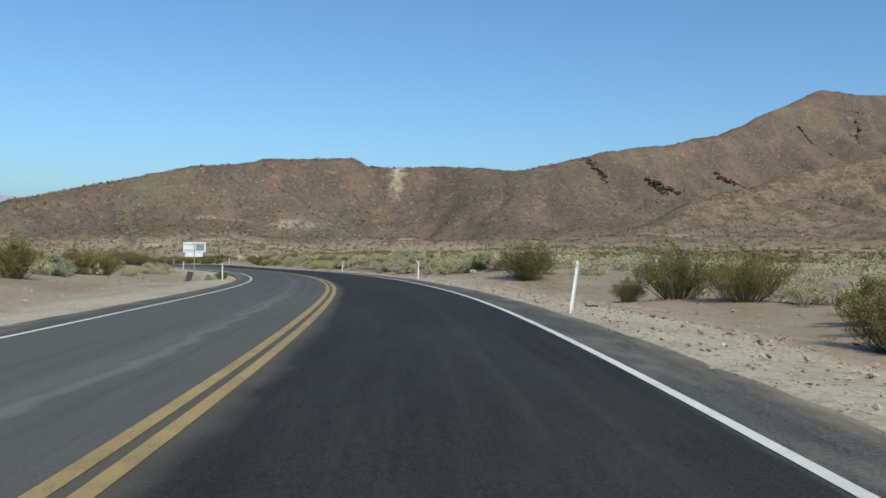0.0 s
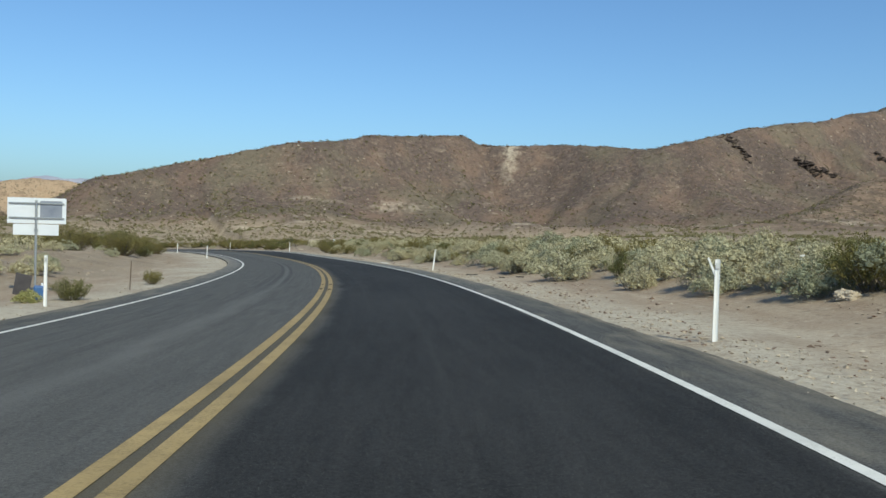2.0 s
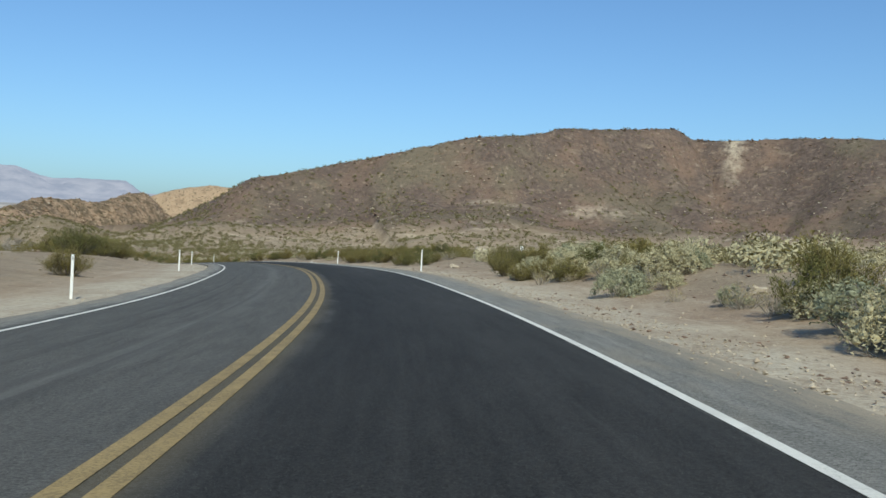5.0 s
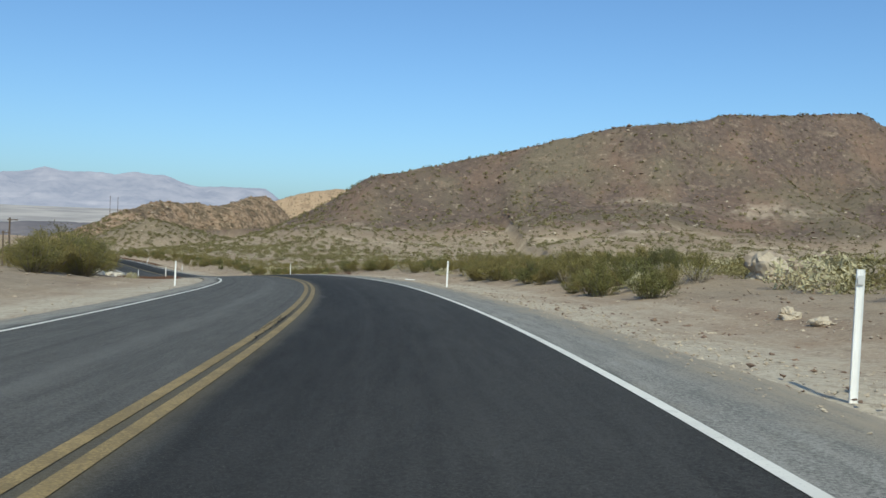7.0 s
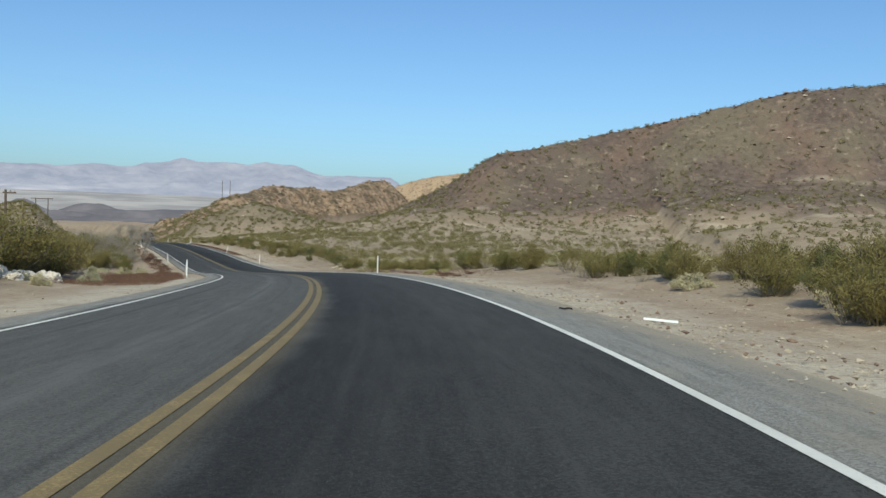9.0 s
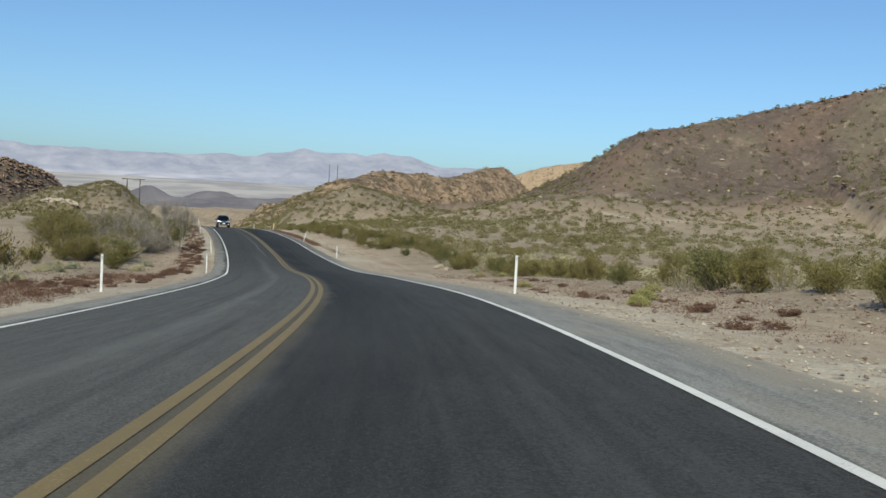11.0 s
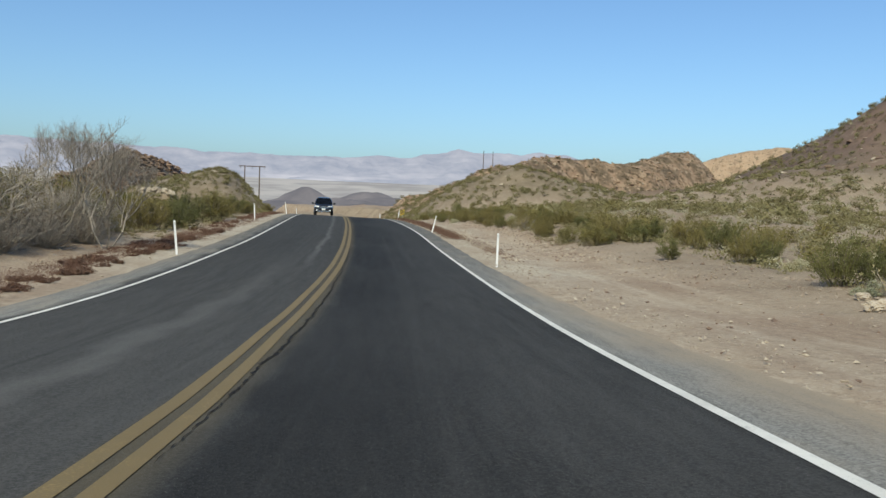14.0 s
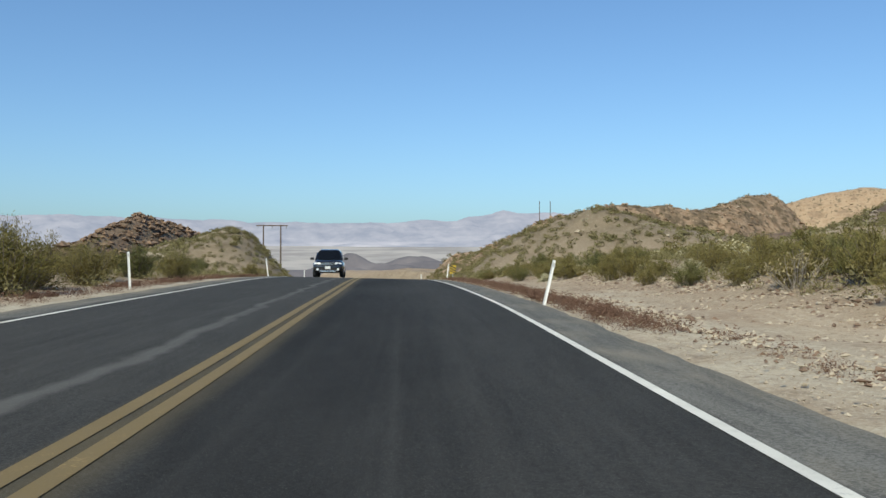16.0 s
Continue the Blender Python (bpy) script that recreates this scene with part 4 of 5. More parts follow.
for s, n, size in ((267, -13, 1.6), (271, -10.0, 1.2), (276.5, -10.0, 1.2), (282, -11.5, 1.4), (280, -9.4, 1.0), (285, -9.0, 1.0), (274, -12.2, 1.5), (279, -12.0, 1.5), (270, -14.5, 1.8), (286, -12.0, 1.6), (290, -11.0, 1.5), (276, -15.5, 1.9)):
    plant_sn("big_creosote_bush", s, n - 1.6, size, 1.4)
sow("dry_rust_weed", 90, 212, 250, -9.8, -6.6, 0.35, 0.75, 0.15)
sow("dry_rust_weed", 90, 250, 345, -7.7, -6.0, 0.35, 0.75, 0.1)
for k in range(34):
    plant_sn("dry_rust_weed", _r.uniform(262, 294), _r.uniform(-7.2, -5.9), _r.uniform(0.4, 0.75), 1.7)
for k in range(30):
    plant_sn("dry_rust_weed", _r.uniform(214, 240), _r.uniform(7.0, 10.0), _r.uniform(0.3, 0.6), 1.6)
for k in range(46):
    plant_sn("dry_rust_weed", _r.uniform(294, 336), _r.uniform(5.3, 5.9), _r.uniform(0.35, 0.6), 1.5)
for s, n in ((247, 10.8), (250, 11.6), (221, 7.9), (222.5, 8.6), (244, 11.9), (234, 8.2), (253, 11.2), (228, 11.0)):
    plant_sn("lime_shrub", s, n, 0.72, 1.2)


def strewn(name, label, xy, lo, hi, material, leaves, leaf, seed, tall=0.8):
    """Countless small shrubs in one mesh: a few leafy templates repeated over the places xy."""
    rng = np.random.RandomState(seed)
    z = ground(xy[:, 0], xy[:, 1])
    temps = []
    for k in range(6):
        d = rng.normal(size=(leaves, 3))
        d /= np.linalg.norm(d, axis=1)[:, None]
        c = d * (rng.rand(leaves, 1) ** 0.4) * np.array([[0.62, 0.62, tall * 0.55]])
        c[:, 2] = np.abs(c[:, 2] + tall * 0.36)
        a = rng.normal(size=(leaves, 3))
        a[:, 2] += 0.5
        a /= np.linalg.norm(a, axis=1)[:, None]
        b = np.cross(a, rng.normal(size=(leaves, 3)))
        b /= np.linalg.norm(b, axis=1)[:, None]
        sz = leaf * rng.uniform(0.6, 1.3, (leaves, 1))
        temps.append(np.stack([c - a * sz - b * sz * 0.4, c + b * sz * 0.5, c + a * sz], 1).reshape(-1, 3))
    out = []
    for i, (x, y) in enumerate(xy):
        t, k, w = rng.uniform(0, 6.28), rng.uniform(lo, hi), rng.uniform(0.8, 1.3)
        q = temps[i % 6]
        out.append(np.stack([x + k * w * (q[:, 0] * math.cos(t) - q[:, 1] * math.sin(t)), y + k * w * (q[:, 0] * math.sin(t) + q[:, 1] * math.cos(t)), z[i] - 0.04 + k * q[:, 2]], 1))
    v = np.concatenate(out)
    f = np.arange(len(v)).reshape(-1, 3)
    return tagged(new(name, mesh_object(name, v.tolist(), f.tolist(), material, False)), label, "shrubs", kind="stuff")


def beside(rng, count, s0, s1, n0, n1, power=1.3):
    s, n = rng.uniform(s0, s1, count), n0 + (n1 - n0) * rng.rand(count) ** power
    f = np.clip(s - S0, 0, len(LINE) - 2)
    i = f.astype(int)
    w = (f - i)[:, None]
    r = LINE[i] * (1 - w) + LINE[i + 1] * w
    return np.stack([r[:, 0] + r[:, 4] * n, r[:, 1] + r[:, 5] * n], 1)


def within(rng, count, x0, x1, y0, y1, clear=26):
    p = np.stack([rng.uniform(x0, x1, count), rng.uniform(y0, y1, count)], 1)
    return p[np.abs(nearest(p)[1]) > clear]


SCRUB = mat_leaf("far_scrub", (0.160, 0.145, 0.066), (0.245, 0.218, 0.108), (0.17, 0.14, 0.07))
HILL_SCRUB = mat_leaf("hill_scrub", (0.105, 0.095, 0.050), (0.165, 0.145, 0.080), (0.19, 0.155, 0.085))
PALE_SCRUB = mat_leaf("far_pale_scrub", (0.30, 0.275, 0.175), (0.40, 0.365, 0.25), (0.28, 0.25, 0.15))
_g = np.random.RandomState(3)
strewn("rear_bursage", "countless pale grey-green bursage mounds behind the verge", np.array(REAR["bursage_bush"]), 0.8, 1.5, BURSAGE, 420, 0.065, 52, 0.85)
strewn("rear_creosote", "countless olive-green creosote bushes behind the verge", np.array(REAR["creosote_bush"]), 0.6, 1.05, CREOSOTE, 420, 0.075, 51, 1.25)
for nm, cnt, s0, s1, n0, n1, sd in (("rust_mat", 520, 284, 336, -7.3, -5.8, 61), ("rust_mat", 900, 292.5, 336, 5.15, 6.0, 62), ("rust_mat", 40, 283, 292, 6.0, 6.5, 66), ("rust_mat", 900, 206, 226, -10.8, -6.2, 67), ("rust_mat", 420, 256, 290, -7.6, -6.2, 63), ("rust_mat", 500, 212, 246, -9.8, -7.0, 64), ("rust_mat", 260, 212, 250, 7.2, 10.6, 65)):
    strewn(nm, "countless dry rust-brown weeds matted along the verge", beside(_g, cnt, s0, s1, n0, n1, 1.0), 0.2, 0.5, RUST, 80, 0.05, sd, 0.7)
strewn("left_verge_scrub", "countless small olive shrubs along the verge", beside(_g, 650, 284, 352, -7.6, -20, 1.0), 0.35, 0.8, SCRUB, 110, 0.085, 33)
strewn("berm_scrub", "countless small olive shrubs along the gravel berm", beside(_g, 500, 286, 345, 9.8, 20, 1.0), 0.35, 0.75, SCRUB, 110, 0.085, 32)
strewn("verge_scrub", "countless small olive shrubs close behind the verge", beside(_g, 900, 140, 345, 12.5, 20, 1.0), 0.35, 0.75, SCRUB, 110, 0.085, 31)
strewn("near_scrub", "countless olive shrubs beside the road", beside(_g, 1700, 130, 350, 17, 60, 1.0), 0.6, 1.25, SCRUB, 170, 0.095, 11)
strewn("near_pale_scrub", "countless pale shrubs beside the road", beside(_g, 1900, 60, 350, 14, 60, 1.0), 0.4, 0.9, PALE_SCRUB, 110, 0.10, 12, 0.6)
strewn("plain_scrub", "countless olive shrubs across the desert plain", beside(_g, 3000, 60, 430, 36, 130), 0.5, 1.2, SCRUB, 55, 0.18, 1)
strewn("plain_pale_scrub", "countless pale shrubs across the desert plain", beside(_g, 2400, 60, 430, 36, 130), 0.4, 0.8, PALE_SCRUB, 42, 0.165, 2, 0.6)
strewn("farther_scrub", "countless olive shrubs across the far plain", beside(_g, 3600, 20, 440, 80, 230, 1.0), 0.5, 1.2, SCRUB, 24, 0.26, 3)
strewn("hill_shrubs", "countless small brown-green shrubs dotted over the stony hills", np.concatenate([within(_g, 17000, -360, 130, 300, 480), within(_g, 12000, 30, 430, 340, 660), within(_g, 2500, -410, -280, 470, 620)]), 0.35, 1.0, HILL_SCRUB, 12, 0.27, 4)
strewn("hill_pale_shrubs", "countless small pale shrubs dotted over the stony hills", within(_g, 9000, -360, 420, 290, 600), 0.25, 0.65, PALE_SCRUB, 12, 0.27, 5, 0.6)
strewn("left_scrub", "countless olive shrubs across the lower plain", beside(_g, 1800, -30, 480, -28, -200), 0.7, 1.5, SCRUB, 40, 0.22, 6)
strewn("left_hill_scrub", "countless olive shrubs over a low rounded hill", within(_g, 1300, -315, -236, 262, 312, 9), 0.5, 1.1, SCRUB, 60, 0.17, 21)
strewn("left_hill_brush", "countless brown shrubs over a low rounded hill", within(_g, 900, -315, -236, 262, 312, 9), 0.4, 0.9, HILL_SCRUB, 50, 0.16, 22)
strewn("pole_hill_scrub", "countless olive shrubs over the low hill by the road", within(_g, 1900, -290, -180, 285, 370, 11), 0.5, 1.1, SCRUB, 60, 0.17, 23)
strewn("cut_scrub", "countless olive shrubs on the low hills by the road", beside(_g, 800, 340, 480, 9, 60), 0.5, 1.2, SCRUB, 80, 0.16, 7)
strewn("left_cut_scrub", "countless olive shrubs on the low hills by the road", beside(_g, 300, 345, 470, -9, -50), 0.25, 0.55, SCRUB, 80, 0.16, 8)


# ======== roadside things ========
def delineator(s, n, lean=0.0, turn=0.0, height=1.10, fork=False):
    """A slim white marker post: a half-round plastic blade."""
    p = road_at(s, n)
    root = new("marker_post")
    bm = bmesh.new()
    w, d = 0.036, 0.017
    prof = [(-w, -d), (-w * 0.8, d * 0.7), (0, d * 1.5), (w * 0.8, d * 0.7), (w, -d), (w * 0.7, -d * 0.2), (0, d * 0.4), (-w * 0.7, -d * 0.2)]
    rings = []
    for z in (-0.15, 0.1, height * 0.5, height - 0.03, height):
        k = 0.92 if z == height else 1.0
        rings.append([bm.verts.new((x * k, y * k, z)) for x, y in prof])
    for a, b in zip(rings[:-1], rings[1:]):
        for i in range(len(prof)):
            bm.faces.new((a[i], a[(i + 1) % 8], b[(i + 1) % 8], b[i]))
    bm.faces.new(rings[-1])
    if fork:
        box(bm, (0.03, 0.012, 0.26), (-0.075, 0.0, height - 0.10), 0.003, pose(0, 0, 0, 0, -24, 0))
    part("post", bm, WHITE_POST, root)
    bm = bmesh.new()
    box(bm, (0.05, 0.003, 0.075), (0, -0.020, height - 0.09), 0.001)
    part("reflector", bm, mat_reflector, root, "small grey reflector")
    root.matrix_basis = pose(p.x, p.y, ground_z(p.x, p.y) - 0.02, 0, lean, road_turn(s) + turn)
    return tagged(root, "slim white plastic roadside marker post" + (", leaning" if abs(lean) > 5 else ", split at its top" if fork else ""), "marker post", group="marker posts along the road")


mat_reflector = mat_plain("grey_reflector", (0.55, 0.55, 0.54), (0.48, 0.48, 0.47), 30, 0.3, 0.5, 0.0, 0.05)
for s, n, lean, fork in ((18.7, 5.42, 7, False), (52.3, 5.75, 0, True), (86.0, 5.8, 6, False), (143.2, 5.66, 1, False), (170.8, 5.4, 1, False), (223.9, 5.4, 0, False), (276.6, 5.2, 0, False), (298.4, 4.78, 13, False), (337, 5.5, 6, False), (365, 5.4, 3, False), (400, 5.4, 2, False),
                         (60.5, -5.85, 0, False), (122, -5.9, 1, False), (147, -6.2, 1, False), (176, -5.65, 1, False), (226.4, -6.1, 0, False), (254.3, -5.2, 0, False), (276.6, -5.25, -5, False), (306, -6.0, -3, False), (333, -5.4, -7, False), (360, -5.3, 0, False)):
    delineator(s, n, lean, 0, 1.10, fork)


def stone_mesh(seed, size, squash=0.65, cuts=2):
    """A faceted, uneven stone."""
    bm = bmesh.new()
    bmesh.ops.create_icosphere(bm, subdivisions=cuts, radius=size)
    r = random.Random(seed)
    o = Vector((r.uniform(0, 50), r.uniform(0, 50), r.uniform(0, 50)))
    for v in bm.verts:
        k = 1 + 0.75 * noise.noise(v.co / size * 1.1 + o) + 0.40 * abs(noise.noise(v.co / size * 2.6 + o)) + 0.15 * noise.noise(v.co / size * 6.0 + o) + 0.07 * noise.noise(v.co / size * 14.0 + o)
        v.co = Vector((v.co.x * k, v.co.y * k * 0.85, v.co.z * k * squash))
    return bm


def boulder(s, n, size, mat, seed, label, squash=0.75):
    p = road_at(s, n)
    ob = part("boulder", stone_mesh(seed, size, squash, 4), mat)
    ob.matrix_basis = pose(p.x, p.y, ground_z(p.x, p.y) + size * squash * 0.45, 0, 0, seed * 47)
    return tagged(ob, label, "boulder", group="boulders beside the road")


boulder(163.6, 15.0, 0.70, PALE_STONE, 3, "large pale tan boulder among the shrubs")
boulder(165.0, 16.2, 0.75, STONE, 8, "large tan boulder among the shrubs")
boulder(165.8, 17.8, 0.6, STONE, 5, "tan boulder among the shrubs")
boulder(228, 14.0, 0.5, STONE, 12, "low tan boulder on stony ground")
boulder(226.5, 13.0, 0.32, STONE, 15, "low tan boulder on stony ground")
for k, (s, n) in enumerate(((207, -11.0), (208, -11.8), (206, -11.9), (209.5, -11.0), (205, -11.2), (210.5, -11.7), (208.8, -10.6), (204, -12.2))):
    boulder(s, n, 0.28 + 0.05 * (k % 4), WHITE_STONE, 20 + k, "whitish boulder at the foot of the bushes")
for k, (s, n) in enumerate(((273.0, -11.1), (274.4, -11.3), (271.4, -10.7), (150.5, 9.2), (152, 9.4), (120, 10.5), (118.5, 11.2), (262, 11.3), (264, 11.0), (266, 11.8), (57, 10.2))):
    boulder(s, n, 0.16 + 0.04 * (k % 3), PALE_STONE, 40 + k, "small pale boulder on dry ground", 0.6)


def pebbles(name, label, xy, lo, hi, mat, seed):
    """Loose stones past counting, in one mesh."""
    rng = np.random.RandomState(seed)
    z = ground(xy[:, 0], xy[:, 1])
    j, n = nearest(xy)
    z = np.where(np.abs(n) < 5.3, np.maximum(z, LINE[j, 2] + LINE[j, 3] * n), z)
    octa = np.array([(1, 0, 0), (0, 1, 0), (-1, 0, 0), (0, -1, 0), (0, 0, 0.55), (0, 0, -0.5)])
    tri = np.array([(0, 1, 4), (1, 2, 4), (2, 3, 4), (3, 0, 4), (1, 0, 5), (2, 1, 5), (3, 2, 5), (0, 3, 5)])
    vs, fs = [], []
    for i, (x, y) in enumerate(xy):
        k = lo + (hi - lo) * rng.rand() ** 3
        q = octa * k * rng.uniform(0.7, 1.2, (6, 1)) + rng.normal(0, k * 0.28, (6, 3)) * np.array([[1, 1, 0.5]])
        vs.append(q + np.array([x, y, z[i] + k * 0.15]))
        fs.append(tri + 6 * i)
    v, f = np.concatenate(vs), np.concatenate(fs)
    tagged(new(name, mesh_object(name, v.tolist(), f.tolist(), mat, False)), label, "stones", kind="stuff")


def both_ends(count, n0, n1):
    """Places on the right shoulder, few of them on the bare dusty bend between."""
    return np.concatenate([beside(_g, int(count * 0.76), 5, 232, n0, n1, 1.0), beside(_g, int(count * 0.04), 232, 272, n0, n1, 1.0), beside(_g, int(count * 0.20), 272, 340, n0, n1, 1.0)])


pebbles("shoulder_stones", "countless small pale stones on the gravel shoulders", both_ends(22000, 5.2, 10.0), 0.009, 0.05, PALE_STONE, 1)
pebbles("edge_gravel", "countless grey-tan gravel along the road's edge", both_ends(22000, 4.8, 6.6), 0.006, 0.030, PALE_STONE, 21)
pebbles("shoulder_clods", "countless brown clods and dry litter on the gravel shoulders", both_ends(12000, 5.2, 11.0), 0.008, 0.05, DARK_STONE, 22)
pebbles("rut_litter", "countless dark clods lying along a rut", beside(_g, 420, 138, 176, 7.35, 7.65, 1.0), 0.015, 0.07, DARK_STONE, 23)
pebbles("left_shoulder_stones", "countless small pale stones on the gravel shoulders", beside(_g, 4000, 10, 340, -5.3, -10, 1.0), 0.008, 0.05, PALE_STONE, 2)
pebbles("desert_stones", "countless brown stones among the shrubs", beside(_g, 7000, 5, 345, 8.0, 24, 1.2), 0.015, 0.09, STONE, 3)
pebbles("left_desert_stones", "countless brown stones among the shrubs", beside(_g, 2500, 20, 340, -8.0, -20, 1.2), 0.02, 0.12, STONE, 4)
pebbles("dark_desert_stones", "countless dark stones and clods among the shrubs", beside(_g, 3500, 5, 345, 6.5, 22, 1.0), 0.015, 0.09, DARK_STONE, 5)
pebbles("dome_rocks", "countless brown rocks covering the small rocky hill", within(_g, 6500, -400, -335, 265, 340, 5), 0.3, 1.25, mat_plain("dome_rock", (0.33, 0.225, 0.15), (0.12, 0.080, 0.058), 0.5, 0.9, 0.2, bump=0.6), 6)
pebbles("hill_rocks", "countless rocks strewn over the brown hills", within(_g, 5000, -340, 330, 320, 620, 26), 0.2, 0.8, DARK_STONE, 7)
pebbles("pale_hill_rocks", "countless pale rocks strewn over the brown hills", within(_g, 3200, -300, 330, 310, 560, 26), 0.2, 0.75, PALE_STONE, 8)
pebbles("red_hill_rocks", "countless rust-brown rocks covering the red hills", within(_g, 4200, -345, -255, 330, 520, 20), 0.2, 0.9, mat_plain("rust_rock", (0.25, 0.165, 0.105), (0.39, 0.28, 0.185), 0.5, 0.9, 0.2, bump=0.5), 9)


pebbles("berm_gravel", "countless pale stones heaped along the verge", beside(_g, 9000, 280, 325, 6.0, 10.5, 1.0), 0.012, 0.075, PALE_STONE, 45)
pebbles("berm_clods", "countless brown clods heaped along the verge", beside(_g, 4000, 280, 325, 6.0, 10.5, 1.0), 0.012, 0.085, DARK_STONE, 46)
pebbles("berm_rubble", "countless grey-tan rubble heaped along the verge", beside(_g, 5000, 272, 335, 7.6, 11.0, 1.0), 0.012, 0.075, STONE, 41)
pebbles("left_rubble", "countless brown rubble and dry litter on the bare ground", beside(_g, 5000, 205, 300, -7.0, -14.0, 1.0), 0.015, 0.10, STONE, 43)
pebbles("left_clods", "countless dark clods and twigs on the bare ground", beside(_g, 3500, 205, 300, -6.6, -14.0, 1.0), 0.012, 0.09, DARK_STONE, 44)
pebbles("verge_rubble", "countless grey-tan stones along the verge", beside(_g, 3000, 210, 275, 9.6, 12.8, 1.0), 0.01, 0.07, STONE, 42)


# ---- the sign seen from behind ----
def road_sign():
    root = new("road_sign")
    bm = bmesh.new()
    box(bm, (1.55, 0.006, 0.70), (0, 0, 2.32), 0.002)
    panel = part("main_panel", bm, ALU, root, "bare aluminium back of a wide sign")
    for z in (2.12, 2.52):
        bm = bmesh.new()
        box(bm, (1.45, 0.03, 0.045), (0, -0.02, z), 0.004)
        part("stiffener", bm, GALV, panel)
    bm = bmesh.new()
    box(bm, (0.58, 0.004, 0.46), (0.38, -0.008, 2.36), 0.001)
    part("patch", bm, mat_plain("grey_blue_patch", (0.20, 0.22, 0.27), (0.27, 0.29, 0.33), 4, 0.6), panel, "dull blue-grey patch")
    bm = bmesh.new()
    box(bm, (1.2, 0.006, 0.30), (-0.02, 0.004, 1.80), 0.002)
    part("lower_panel", bm, ALU, root, "bare aluminium back of a small sign")
    bm = bmesh.new()
    tube(bm, (0, -0.045, -0.3), (0, -0.045, 2.60), 0.032, 0.032, 12)
    part("post", bm, GALV, root)
    for z in (1.8, 2.12, 2.52):
        bm = bmesh.new()
        box(bm, (0.10, 0.05, 0.03), (0, -0.035, z), 0.004)
        part("bracket", bm, GALV, root)
    root.matrix_basis = pose(-17.9, 63.5, ground_z(-17.9, 63.5), 0, 0, 13)
    tagged(root, "roadside sign on a steel post showing its bare metal back", "road sign")


road_sign()


def small_sign(x, y, height, w, h, turn, bars):
    root = new("small_sign")
    bm = bmesh.new()
    box(bm, (w, 0.004, h), (0, -0.02, height - h / 2), 0.001)
    panel = part("panel", bm, WHITE_POST, root)
    for k in range(bars):
        bm = bmesh.new()
        box(bm, (w * 0.62, 0.003, h * 0.13), (0, -0.025, height - h * (0.25 + 0.22 * k)), 0.0005)
        part("print_bar", bm, mat_plain("black_print", (0.03, 0.03, 0.03), (0.05, 0.05, 0.05)), panel, "black printed bar")
    bm = bmesh.new()
    box(bm, (0.05, 0.012, height + 0.3), (0, -0.006, (height - 0.3) / 2), 0.003)
    part("post", bm, GALV, root)
    root.matrix_basis = pose(x, y, ground_z(x, y), 0, 0, turn)
    return tagged(root, "small white marker sign on a thin steel post", "road sign")


small_sign(4.5, 72.0, 0.62, 0.17, 0.34, 5, 0)
_p = road_at(156, 15.2)
small_sign(_p.x, _p.y, 1.05, 0.20, 0.26, 30, 3)


# ---- chevron marker beyond the crest ----
def chevron():
    root = new("curve_marker")
    yellow = mat_plain("sign_yellow", (0.62, 0.42, 0.04), (0.55, 0.37, 0.04), 4, 0.5)
    black = mat_plain("sign_black", (0.03, 0.03, 0.03), (0.04, 0.04, 0.04), 4, 0.5)
    bm = bmesh.new()
    box(bm, (0.45, 0.006, 0.60), (0, 0, 0.95), 0.002)
    part("panel", bm, yellow, root, "yellow panel")
    for k in range(3):
        bm = bmesh.new()
        box(bm, (0.50, 0.004, 0.09), (0, -0.006, 0.77 + 0.18 * k), 0.0, pose(0, 0, 0, 0, 26, 0))
        part("stripe", bm, black, root, "black diagonal stripe")
    bm = bmesh.new()
    box(bm, (0.05, 0.03, 1.3), (0, 0.02, 0.5), 0.004)
    part("post", bm, GALV, root)
    p = road_at(345, 6.6)
    root.matrix_basis = pose(p.x, p.y, ground_z(p.x, p.y), 0, 0, road_turn(345))
    tagged(root, "yellow and black striped curve marker on a post", "road sign")


chevron()


# ---- fallen posts, tyre scraps, stakes ----
def fallen_post(s, n, turn):
    p = road_at(s, n)
    bm = bmesh.new()
    w, d, L = 0.052, 0.02, 0.55
    prof = [(-w, 0), (-w * 0.7, d), (0, d * 1.7), (w * 0.7, d), (w, 0)]
    rings = [[bm.verts.new((x, y0, z + 0.012 * math.sin(y0 * 4))) for x, z in prof] for y0 in np.linspace(-L / 2, L / 2, 7)]
    for a, b in zip(rings[:-1], rings[1:]):
        for i in range(5):
            bm.faces.new((a[i], a[(i + 1) % 5], b[(i + 1) % 5], b[i]))
    bm.faces.new(rings[0][::-1])
    bm.faces.new(rings[-1])
    bmesh.ops.recalc_face_normals(bm, faces=bm.faces)
    ob = part("fallen_marker_post", bm, WHITE_POST)
    ob.matrix_basis = pose(p.x, p.y, ground_z(p.x, p.y) + 0.03, 0, 0, road_turn(s) + turn)
    tagged(ob, "white plastic marker post lying flat on the gravel shoulder", "marker post")


fallen_post(101.0, 5.5, 62)
fallen_post(183.0, 5.9, 68)
RUBBER = mat_plain("black_rubber", (0.018, 0.018, 0.018), (0.035, 0.034, 0.033), 20, 0.8, 0.3, bump=0.4)


